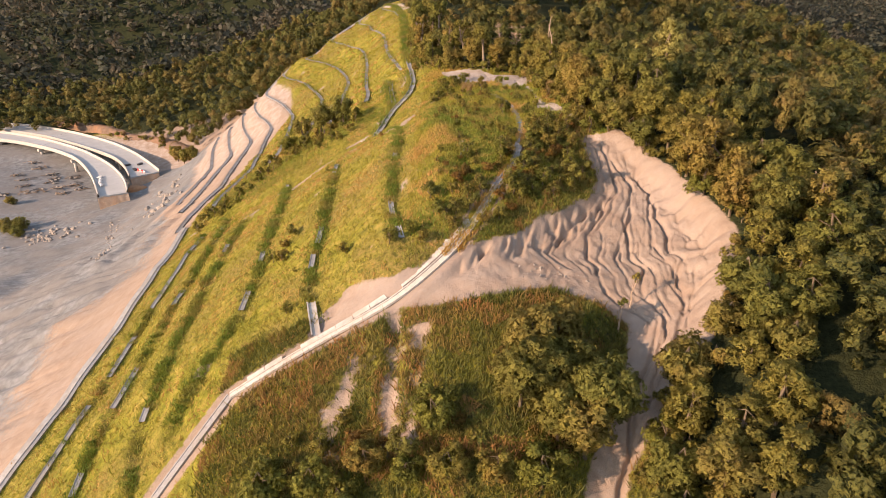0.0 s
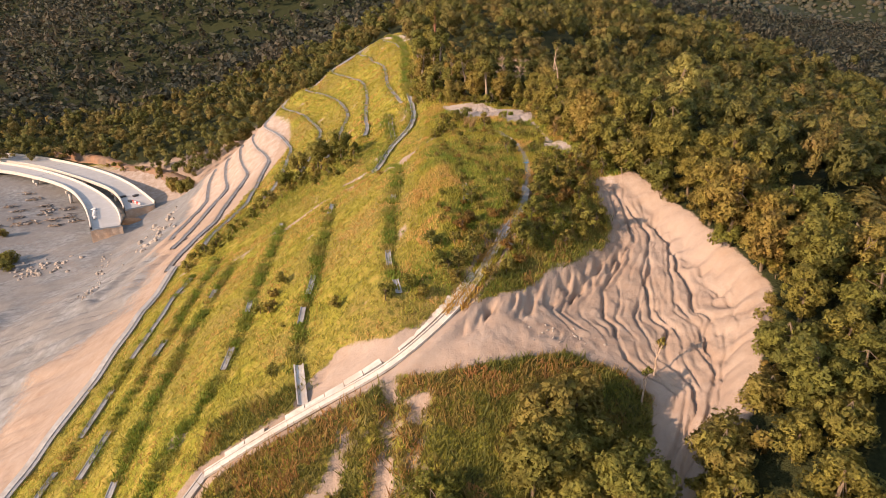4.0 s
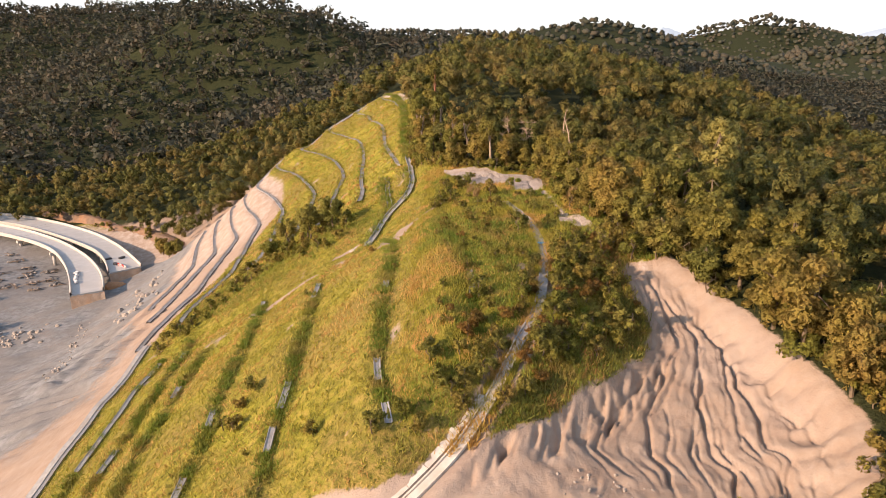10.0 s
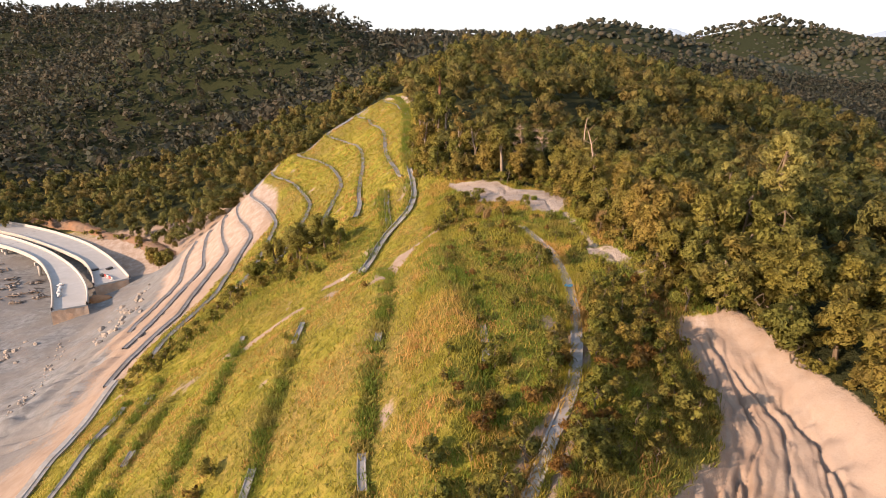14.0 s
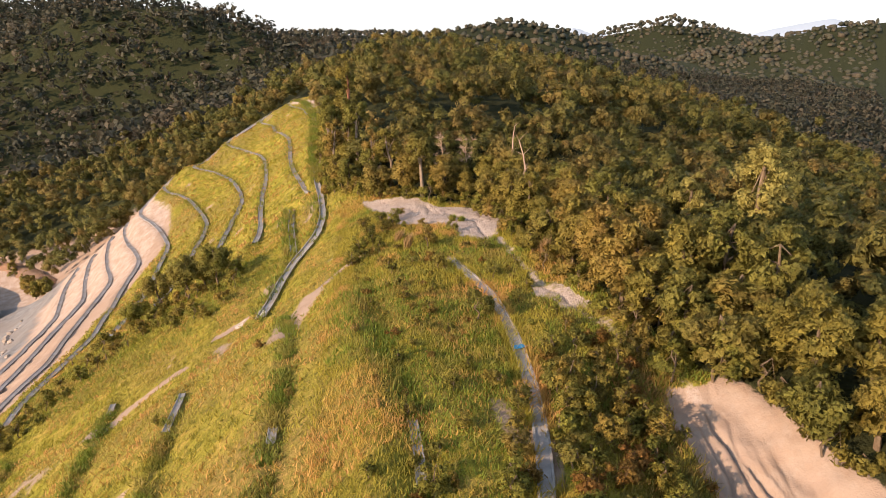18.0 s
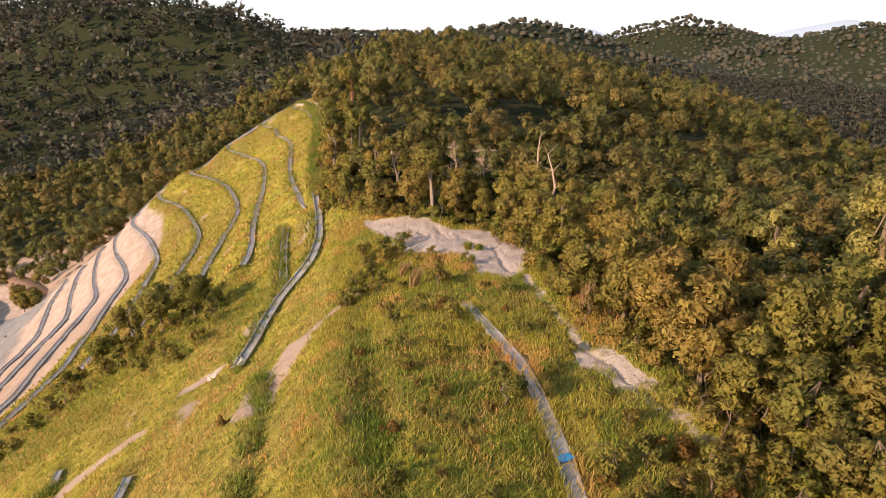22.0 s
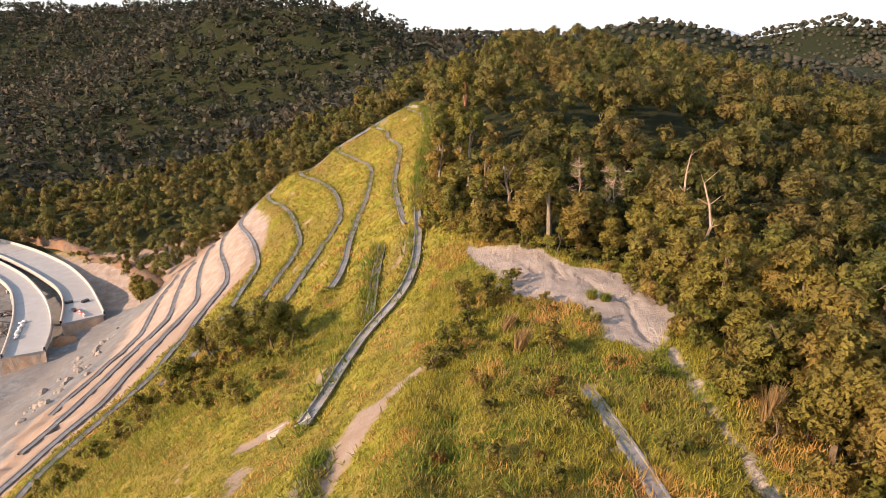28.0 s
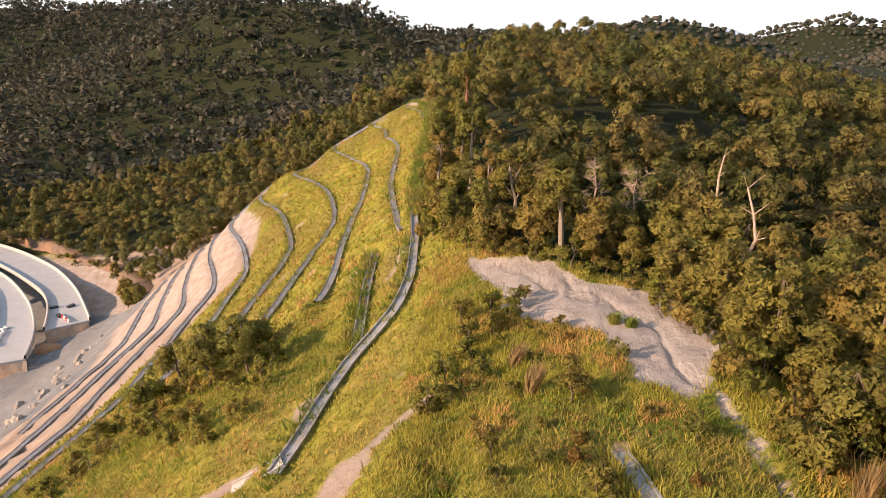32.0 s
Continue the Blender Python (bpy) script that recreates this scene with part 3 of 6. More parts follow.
def height(x, y):
    """The finished ground."""
    x, y = np.asarray(x, float), np.asarray(y, float)
    z = base_height(x, y)
    c = cut_zone(x, y)
    z = z + (terrace(z) - z) * c
    m = nearby(x, y, (-66, 2, 38, 160))
    if m.any():
        z[m] = z[m] + benched(x[m], y[m])
    m = nearby(x, y, (-6, 10, 70, 142))
    if m.any():
        g = x[m] - at_y(CREST_DRAIN, y[m])
        z[m] = z[m] + (0.5 * np.exp(-((g + 2.6) / 1.5) ** 2) - 0.5 * np.exp(-((g - 0.3) / 1.3) ** 2)) * ramp(y[m], 74, 80) * (1 - ramp(y[m], 126, 138))
    near = (np.abs(x) < 170) & (y > 20) & (y < 380)
    z = z + np.where(near, 0.45 * rough(x / 7, y / 7, 5) + 0.1 * lattice(x / 0.9, y / 0.9, 6), 2.5 * wave(x, y, 90, 7) * ramp(np.hypot(x, y - 180), 200, 500))
    # rough bare slope below the berms and the spoil of the building ground
    bare = (1 - ramp(z, 24, 33)) * ramp(z, 4, 12) * (x < -40) * near * (1 - 0.75 * ramp(y, 185, 215))
    z = z + bare * (1.1 * np.abs(rough(x / 16, y / 5, 8)) + 0.5 * rough(x / 5, y / 5, 9, 5) - 0.9 * np.clip(1 - 2.2 * np.abs(rough(y / 4.5 + 0.02 * x, x / 26, 92, 3)), 0, 1) ** 2)
    floor = (1 - ramp(z, 6, 12)) * (x < -60) * near
    z = z + floor * (0.7 * rough(x / 9, y / 9, 10) + 0.12 * np.sin((x - 0.6 * y) * 1.1) * (lattice(x / 30, y / 30, 4) > 0.1))
    m = nearby(x, y, (-18, 36, 34, 98))
    if m.any():
        xs, ys = x[m], y[m]
        d = scar_depth(xs, ys)
        deep = ramp(d, -0.6, 1.4)
        cut = 0.8 * deep * ramp(ys, 62, 70) * ramp(xs, 8, 14)
        # long rills that run down the bowl and meet in the channel
        left = np.interp(ys, [38, 48, 54, 58, 62, 68, 74, 80, 86, 94], [12, 15.5, 18, 19, 12, 8, 13, 19.5, 20.6, 21.2])
        right = np.interp(ys, [38, 48, 54, 59, 66, 75, 82, 94], [14.5, 19, 24, 27.5, 31.5, 30, 28.4, 25])
        s = (xs - left) / (right - left)
        wide = right - left
        across = s * wide + 0.25 * rough(xs / 3.5, ys / 5, 11)
        r = random.Random(77)
        thin = [((k + r.random()) / 22, r.uniform(0.25, 0.45), 0.03, r.uniform(50, 62) if k > 9 else r.uniform(66, 72), r.uniform(74, 92)) for k in range(22)]
        for n, (at, deepness, half, y0, y1) in enumerate(thin + list(((0.10, 0.5, 0.14, 74, 93), (0.19, 0.7, 0.17, 64, 94), (0.28, 0.45, 0.13, 60, 80), (0.36, 1.0, 0.22, 55, 94), (0.44, 0.5, 0.14, 52, 72), (0.52, 0.6, 0.16, 50, 86), (0.60, 1.0, 0.23, 48, 93),
                                                          (0.67, 0.5, 0.14, 52, 72), (0.74, 0.7, 0.18, 50, 82), (0.81, 1.1, 0.23, 48, 86), (0.90, 0.6, 0.17, 52, 76), (0.15, 0.45, 0.13, 60, 74), (0.32, 0.4, 0.12, 58, 70), (0.5, 1.3, 0.4, 34, 56), (0.7, 0.8, 0.26, 36, 54)))):
            own = at * wide + 0.6 * lattice(ys / 5 + n * 3.7, ys * 0, n) + 0.32 * lattice(ys / 1.7 + n, ys * 0, n + 20) + 0.07 * lattice(ys / 0.7 + n, ys * 0, n + 40)
            deepness = deepness * (0.75 + 0.4 * lattice(ys / 3, ys * 0 + n, 31))
            cut = cut + 0.85 * deepness ** 1.2 * np.clip(1.1 - np.abs(across - own) / (0.6 * half + 0.12), 0, 1) * ramp(ys, y0, y0 + 3) * (1 - ramp(ys, y1 - 7, y1)) * deep
        cut = cut + deep * (0.1 * (1 - np.abs(rough(across / 1.3, ys / 7, 17, 3))) ** 3 + 0.12 * rough(xs / 2, ys / 2, 18))
        # fluted bank under the bushes and along the track
        u = 0.8 * xs - 0.25 * ys + 0.25 * rough(xs / 3, ys / 3, 13)
        flute = np.minimum(1, 1.8 * np.abs(rough(u * 1.35, (0.25 * xs + 0.8 * ys) * 0.22, 14, 3)))
        bank = np.exp(-((d - 1.5) / (1.1 + 0.5 * lattice(xs / 2.5, ys / 2.5, 19))) ** 2) * ramp(ys, 61, 66) * (1 - ramp(ys, 76, 82)) * (1 - ramp(xs, 20, 23))
        cut = cut + 1.4 * bank * (1 - flute) ** 1.3 * (0.7 + 0.5 * lattice(xs / 1.7, ys / 1.7, 24))
        v = 0.9 * ys + 0.3 * xs + 0.6 * wave(xs, ys, 4, 15)
        east = np.exp(-((d - 1.8) / 1.6) ** 2) * ramp(xs, 24, 27)
        cut = cut + 0.6 * ramp(d, 0.3, 2.2) * (1 - ramp(d, 3.5, 8)) * ramp(xs, 22, 25) * ramp(ys, 52, 58) * (1 - ramp(ys, 80, 88))
        cut = cut + east * (0.5 * (1 - np.abs(np.sin(v * 1.4))) + 0.4 * rough(xs / 2, ys / 2, 16))
        # the washed-out hole and gullies in the mound below the track
        for line, dd, ww in ([(-4.4, 61), (-4.8, 57.5), (-5.2, 53), (-4.6, 48)], 1.3, 0.8), ([(-2.2, 57), (-2.4, 53), (-3, 48)], 0.8, 0.7), ([(-8.6, 57), (-9.5, 53), (-9.6, 48)], 0.6, 0.7):
            g, w = along(line, xs + 0.8 * rough(xs / 2.5, ys / 2.5, 61), ys)
            cut = cut + dd * np.exp(-(g / ww) ** 2) * (1 - 0.6 * w)
        way = np.exp(-(along([(-9, 61.2), (-4, 62.2), (5.4, 62.2), (14, 63), (19, 64)], xs, ys)[0] / 1.5) ** 2)
        z[m] = z[m] - cut * (1 - 0.75 * way)
    m = nearby(x, y, (-2, 24, 100, 172))
    if m.any():
        xs, ys = x[m], y[m]
        wash = np.where(inside(SAND, xs, ys), 1.0, 0.0)
        for line in ([(3, 167), (9, 158), (14, 152), (16.5, 147), (16, 140), (17.4, 130), (17.9, 117), (20.3, 106)], [(19.5, 153), (16.5, 147)], [(10, 161), (15, 151)], [(13.5, 141), (15.6, 138)]):
            wig = 0.5 * lattice(ys / 2.2, xs / 2.2, 51)
            z[m] = z[m] - 0.3 * np.exp(-np.abs((along(line, xs + wig, ys)[0]) / 0.22))
        z[m] = z[m] + wash * 0.11 * rough(xs / 2.5, ys / 2.5, 52)
    for line, half, box in ((TRACK, 0.85, (-36, 18, 42, 132)), (CASCADE, 0.95, (-32, -3, 134, 345)), (SIDE_DRAIN, 0.75, (-18, -8, 154, 190))):
        m = nearby(x, y, box)
        if m.any():
            g, w = along(line, x[m], y[m])
            n = len(line) - 1
            px = np.interp(w * n, range(n + 1), [p[0] for p in line])
            py = np.interp(w * n, range(n + 1), [p[1] for p in line])
            bed = base_height(px, py) - 0.1
            k = 1 - ramp(g, half + 0.1, half + 1.6)
            z[m] = z[m] * (1 - k) + (bed - 0.22 * (g < half + 0.3)) * k
    return z


def zones(x, y):
    """Cover of the ground: bare soil, pale sand, grey dust, woodland floor; the rest is grass."""
    z = base_height(x, y)
    west = (x < -25)
    lower = np.interp(y, [0, 60, 100, 150, 190, 230, 262, 300], [32, 33, 33, 33, 34, 39, 43.5, 44])
    soil = (1 - ramp(z, lower - 1.5, lower + 1.0)) * west * (1 - ramp(y, 330, 345))
    foot = at_y(NEAR_BERMS[0], y)
    soil = np.where((y < 150) & west, 1 - ramp(x + 0.8 * rough(x / 5, y / 5, 22), foot - 1.2, foot + 0.4), soil)
    # worn bare spots on the grass
    soil = np.maximum(soil, 0.62 * ramp(rough(x / 4.5, y / 7, 23), 0.42, 0.7) * (x > -60) * (x < -4) * (y > 62))
    soil = np.maximum(soil, 0.85 * np.exp(-(along([(-10.1, 129.4), (-7.4, 131), (-4.6, 137.4), (-0.6, 140.1)], x, y)[0] / 0.7) ** 2))
    m = nearby(x, y, (-18, 36, 34, 98))
    if m.any():
        soil[m] = np.maximum(soil[m], ramp(scar_depth(x[m], y[m]) + 0.9 * ramp(x[m], 23, 26), -0.9, 0.6))
        for line in ([(-4.4, 61.5), (-4.8, 57.5), (-5.2, 53), (-4.6, 47)], [(-2.2, 58), (-2.4, 53), (-3, 48)], [(-8.6, 56), (-10.5, 51), (-10.6, 47)]):
            soil[m] = np.maximum(soil[m], (0.56 + 0.55 * rough(x[m] / 1.6, y[m] / 1.6, 62)) * np.exp(-(along(line, x[m] + 0.9 * rough(x[m] / 2.5, y[m] / 2.5, 61), y[m])[0] / 1.5) ** 2))
    for line, half, amount in ((TRACK[:9], 1.3, 0.75), (TRACK[8:], 1.7, 0.9), ([(-23.4, 132), (-29.9, 131.5), (-33, 126)], 1.2, 0.9), ([(-8.9, 118), (-8.2, 127), (-6.7, 133.7)], 1.9, 0.75),
                               ([(-6, 71), (-1, 68)], 1.6, 0.3), ([(-16.5, 139.5), (-20, 138)], 0.9, 1.0), ([(9, 94), (9.2, 90)], 0.9, 0.55)):
        soil = np.maximum(soil, amount * np.exp(-(along(line, x, y)[0] / half) ** 4))
    wx, wy = x + 1.6 * rough(x / 4, y / 4, 65), y + 2.2 * rough(x / 4, y / 4, 66)
    sand = np.where(inside(SAND, wx, wy), 1.0, 0.0)
    sand = np.maximum(sand, np.exp(-(along(SAND + SAND[:1], wx, wy)[0] / 0.8) ** 2) * 0.7)
    sand = np.maximum(sand, np.where(inside(SLABS, x + 0.8 * rough(x / 3, y / 3, 67), y + 1.2 * rough(x / 3, y / 3, 68)), 0.62 + 0.5 * rough(x / 2.2, y / 2.2, 69), 0.0))
    sand = np.maximum(sand, (0.52 + 0.35 * rough(x / 4, y / 4, 64)) * np.exp(-(along(STRIP, x + 0.6 * rough(x / 3, y / 3, 63), y)[0] / 0.9) ** 2))
    sand = np.maximum(sand, np.exp(-(along([(-26.3, 340), (-21, 330), (-15, 308)], x, y)[0] / 2.6) ** 2))
    soil = np.maximum(soil, nearby(x, y, (-215, -118, 296, 362)) * (1 - woods(x, y)) * ramp(y - np.interp(x, [-215, -129], [345, 286]), 6, 14) * 0.5)
    sand = np.maximum(sand, 0.5 * ramp(y, 195, 230) * (x < -60) * (z < 44) * (1 - woods(x, y)))
    road = np.zeros(x.shape)
    for line, half in (([(-131, 279), (-118, 241), (-110, 209), (-117, 196), (-121, 181), (-118, 156)], 6), ([(-182, 251), (-168, 254), (-152, 244), (-125, 212)], 4.5)):
        road = np.maximum(road, np.exp(-(along(line, x, y)[0] / half) ** 4))
    rock = np.exp(-(along([(-116, 262), (-107, 236), (-98, 215)], x, y)[0] / 7) ** 2) * ramp(y, 205, 225)
    dust = np.maximum(0.75 * rock, 1 - ramp(z + 4 * rough(x / 14, y / 14, 91), 20 - 8 * ramp(y, 150, 200), 33 - 12 * ramp(y, 150, 200))) * west * (1 - woods(x, y)) * (y > 20) * (y < 420) * (1 - nearby(x, y, (-240, -112, 290, 380)) * ramp(y - np.interp(x, [-240, -215, -129, -112], [372, 358, 288, 280]), 2, 8))
    sand, dust = np.maximum(sand, 0.45 * road), dust * (1 - 0.35 * road)
    # crest, hollow, mound and berm lines take a share of the floor's dark colour
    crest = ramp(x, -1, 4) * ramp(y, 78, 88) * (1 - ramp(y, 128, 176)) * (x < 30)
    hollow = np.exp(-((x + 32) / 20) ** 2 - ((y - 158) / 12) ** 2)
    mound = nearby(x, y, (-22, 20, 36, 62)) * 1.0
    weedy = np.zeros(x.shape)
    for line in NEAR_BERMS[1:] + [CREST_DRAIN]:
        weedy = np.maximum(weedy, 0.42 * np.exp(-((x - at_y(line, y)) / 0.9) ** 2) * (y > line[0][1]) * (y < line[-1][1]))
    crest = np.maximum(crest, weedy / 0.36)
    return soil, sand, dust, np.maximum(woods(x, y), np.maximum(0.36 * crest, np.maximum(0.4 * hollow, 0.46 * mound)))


def spaced(*runs):
    """Grid lines: runs of (end, step), with growing steps outside."""
    out = [runs[0]]
    for end, first, last in runs[1:]:
        n = max(2, int(round(2 * abs(end - out[-1]) / (first + last))))
        w = np.linspace(first, last, n)
        out += list(out[-1] + np.cumsum(w) * (end - out[-1]) / w.sum())
    return np.array(out)


def mesh_object(name, verts, faces, material, smooth=True, colors=None):
    """One mesh object from arrays; all faces have the same number of corners."""
    faces = np.asarray(faces, np.int32)
    me = bpy.data.meshes.new(name)
    me.vertices.add(len(verts))
    me.vertices.foreach_set("co", np.asarray(verts, np.float32).ravel())
    n, k = faces.shape
    me.loops.add(n * k)
    me.loops.foreach_set("vertex_index", faces.ravel())
    me.polygons.add(n)
    me.polygons.foreach_set("loop_start", np.arange(0, n * k, k, dtype=np.int32))
    me.polygons.foreach_set("use_smooth", np.full(n, smooth))
    me.update(calc_edges=True)
    if colors is not None:
        me.color_attributes.new("zone", "FLOAT_COLOR", "POINT").data.foreach_set("color", np.asarray(colors, np.float32).ravel())
    me.materials.append(material)
    return new(name, me)


def build_ground():
    xs = spaced(-4600, (-420, 420, 14), (-130, 12, 1.8), (-62, 1.7, 0.8), (2, 0.75, 0.6), (33, 0.17, 0.17), (60, 0.5, 2.0), (260, 2.5, 12), (4600, 16, 420))
    ys = spaced(-700, (20, 90, 3), (44, 1.6, 0.5), (96, 0.21, 0.21), (190, 0.7, 0.95), (350, 1.1, 1.9), (700, 2.5, 10), (4700, 14, 300))
    x, y = np.meshgrid(xs, ys, indexing="ij")
    x, y = x.ravel(), y.ravel()
    z = height(x, y)
    i, j = np.meshgrid(np.arange(len(xs) - 1), np.arange(len(ys) - 1), indexing="ij")
    a = (i * len(ys) + j).ravel()
    faces = np.stack([a, a + len(ys), a + len(ys) + 1, a + 1], 1)
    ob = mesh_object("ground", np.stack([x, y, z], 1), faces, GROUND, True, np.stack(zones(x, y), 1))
    return tagged(ob, "grassed and eroded hillside falling to a dusty building ground", "hillside", kind="structure")


build_ground()


# ---- building helpers ----


def thing(name, at, label, category, group="", kind=""):
    """An empty that carries the parts of one thing."""
    ob = new(name)
    ob.empty_display_size = 0.3
    ob.matrix_world = at if isinstance(at, Matrix) else Matrix.Translation(at)
    return tagged(ob, label, category, group, kind)


def part(name, bm, material, parent, label="", smooth=False):
    me = bpy.data.meshes.new(name)
    bm.to_mesh(me)
    bm.free()
    me.materials.append(material)
    if smooth:
        me.polygons.foreach_set("use_smooth", [True] * len(me.polygons))
    ob = new(name, me)
    ob.parent = parent
    return tagged(ob, label)


def array_part(name, verts, faces, material, parent, label="", smooth=False):
    ob = mesh_object(name, verts, faces, material, smooth)
    ob.parent = parent
    return tagged(ob, label)


def gz(x, y):
    return float(height(np.array([x]), np.array([y]))[0])


def refine(line, step):
    """A smooth polyline through the points, sampled about every step metres."""
    p = np.array(line, float)
    d = np.concatenate([[0], np.cumsum(np.hypot(*np.diff(p[:, :2], axis=0).T))])
    n = max(2, int(d[-1] / step))
    s = np.linspace(0, d[-1], n + 1)
    out = np.stack([np.interp(s, d, p[:, k]) for k in range(p.shape[1])], 1)
    for _ in range(6):
        out[1:-1] = (out[:-2] + 2 * out[1:-1] + out[2:]) / 4
    return out


def sweep(line, profile, closed=False):
    """Vertices and quads of a profile (across, up) drawn along a line of (x, y, z)."""
    line = np.asarray(line, float)
    t = np.gradient(line[:, :2], axis=0)
    t /= np.linalg.norm(t, axis=1)[:, None] + 1e-9
    across = np.stack([t[:, 1], -t[:, 0]], 1)
    k = len(profile)
    v = np.zeros((len(line), k, 3))
    for i, (a, u) in enumerate(profile):
        v[:, i, :2] = line[:, :2] + across * a
        v[:, i, 2] = line[:, 2] + u
    f = []
    for i in range(len(line) - 1):
        for j in range(k if closed else k - 1):
            j2 = (j + 1) % k
            f.append((i * k + j, i * k + j2, (i + 1) * k + j2, (i + 1) * k + j))
    return v.reshape(-1, 3), f


def box(bm, x0, y0, z0, x1, y1, z1):
    v = [bm.verts.new((x, y, z)) for z in (z0, z1) for x, y in ((x0, y0), (x1, y0), (x1, y1), (x0, y1))]
    for f in ((3, 2, 1, 0), (4, 5, 6, 7), (0, 1, 5, 4), (1, 2, 6, 5), (2, 3, 7, 6), (3, 0, 4, 7)):
        bm.faces.new([v[i] for i in f])


def stone_bm(seed, sx, sy, sz):
    """An angular lump."""
    r = random.Random(seed)
    bm = bmesh.new()
    bmesh.ops.create_icosphere(bm, subdivisions=1, radius=1)
    for v in bm.verts:
        k = r.uniform(0.7, 1.15)
        v.co = Vector((v.co.x * sx * k, v.co.y * sy * k, max(-0.45, v.co.z) * sz * k))
    return bm


# ---- concrete channels and slabs ----
def channel(name, line, half, wall, deep, label, material=DRAIN, lift=0.0):
    """An open concrete channel on the ground: bed and two side walls."""
    p = refine([(x, y, float(base_height(x, y)) + lift) for x, y in line], 1.0)
    ob = thing(name, (0, 0, 0), label, "drain")
    v, f = sweep(p, [(-half, 0), (-half, -deep - 0.15), (half, -deep - 0.15), (half, 0), (half - wall, 0), (half - wall, -deep), (wall - half, -deep), (wall - half, 0)][::-1], True)
    array_part("channel_bed", v, f, material, ob)
    for side in (-1, 1):
        v, f = sweep(p, [(side * half - 0.07, -0.25), (side * half - 0.07, 0.03), (side * half + 0.07, 0.03), (side * half + 0.07, -0.25)], True)
        array_part("kerb", v, f, material, ob)
    return ob


channel("hill_drain", TRACK[:9], 0.45, 0.09, 0.09, "grey concrete drain channel winding through the grass", DRAIN, 0.02)
channel("track_drain", TRACK[8:16], 0.44, 0.09, 0.12, "pale concrete drain channel beside the eroded track", CONCRETE, 0.05)
channel("lower_gutter", TRACK[15:], 0.36, 0.08, 0.06, "narrow earth-stained gutter below the track", DRAIN, 0.0)
channel("cascade_drain", CASCADE, 0.52, 0.1, 0.18, "long concrete cascade drain down the wooded edge", DRAIN, 0.02)
channel("crest_drain", [(-72.5, 281), (-65.5, 293), (-57, 303.5), (-49.5, 313), (-38, 328.5), (-28.5, 341)], 0.75, 0.12, 0.2, "concrete drain along the crest of the far cut slope", DRAIN, 0.08)
channel("side_drain", SIDE_DRAIN, 0.5, 0.1, 0.25, "short concrete drain joining the cascade drain", DRAIN, 0.02)


channel("feeder_drain", [(-15.2, 66.5), (-14.3, 63), (-13.6, 60.4)], 0.45, 0.09, 0.12, "short concrete drain dropping from a berm to the track", CONCRETE, 0.1)
channel("outfall_drain", [(-13.9, 140.2), (-15.6, 139), (-17.6, 138.5)], 0.6, 0.1, 0.08, "white concrete outfall at the foot of the cascade drain", CONCRETE, 0.12)


def track_slabs():
    """Cast slabs beside the lower channel, cracked apart."""
    ob = thing("track_apron", (0, 0, 0), "white broken concrete apron slabs along the drain", "slab")
    p = refine([(x, y, float(base_height(x, y)) + 0.03) for x, y in TRACK[9:16]], 1.9)
    t = np.gradient(p[:, :2], axis=0)
    t /= np.linalg.norm(t, axis=1)[:, None]
    n = np.stack([t[:, 1], -t[:, 0], np.zeros(len(t))], 1)
    r = random.Random(4)
    for i in range(len(p) - 1):
        if r.random() < 0.1:
            continue
        w, tilt = r.uniform(0.55, 0.95), r.uniform(0, 0.06)
        bm = bmesh.new()
        vs = []
        for up in (-0.15, 0.05 + tilt):
            for k, s, off in ((i, 0.02, 0.53), (i, 0.98, 0.53), (i, 0.98, 0.53 + w), (i, 0.02, 0.53 + w)):
                q = p[k] + (p[k + 1] - p[k]) * s + (n[k] + (n[k + 1] - n[k]) * s) * off
                vs.append(bm.verts.new((q[0], q[1], q[2] + up + r.uniform(-0.01, 0.01))))
        for f in ((3, 2, 1, 0), (4, 5, 6, 7), (0, 1, 5, 4), (1, 2, 6, 5), (2, 3, 7, 6), (3, 0, 4, 7)):
            bm.faces.new([vs[j] for j in f])
        bmesh.ops.recalc_face_normals(bm, faces=bm.faces)
        part("slab", bm, CONCRETE, ob)


track_slabs()


def berm_line(level, y0, y1):
    """Where a berm of the far cut slope runs, for stations along y."""
    out = []
    x = np.arange(-125, -2, 0.25)
    for y in np.arange(y0, y1, 2.0):
        at = np.full_like(x, y)
        k = np.nonzero(base_height(x, at) < level)[0]
        if len(k) and cut_zone(x[k[-1:]], at[:1])[0] > 0.3:
            out.append((x[k[-1]], y))
    return out


OVERGROWN, FAR_BERMS = [], []


def berm_drain(run, half, rise, bed, apron, wide, label):
    run = np.array(run, float)
    q = refine(np.column_stack([run, height(run[:, 0], run[:, 1]) + rise]), 1.0)
    ob = thing("berm_drain", (0, 0, 0), label, "drain", "berm drains of the cut slope")
    h = half
    v, f = sweep(q, [(-h, 0.08), (-h, -0.5), (h, -0.5), (h, 0.08), (h - 0.08, 0.08), (h - 0.12, 0.01), (0.12 - h, 0.01), (0.08 - h, 0.08)][::-1], True)
    array_part("channel_bed", v, f, bed, ob)
    if wide:
        v, f = sweep(q, [(h + 0.02, -0.3), (h + 0.02, 0.06), (h + wide, 0.09), (h + wide, -0.3)][::-1], True)
        array_part("apron", v, f, apron, ob)


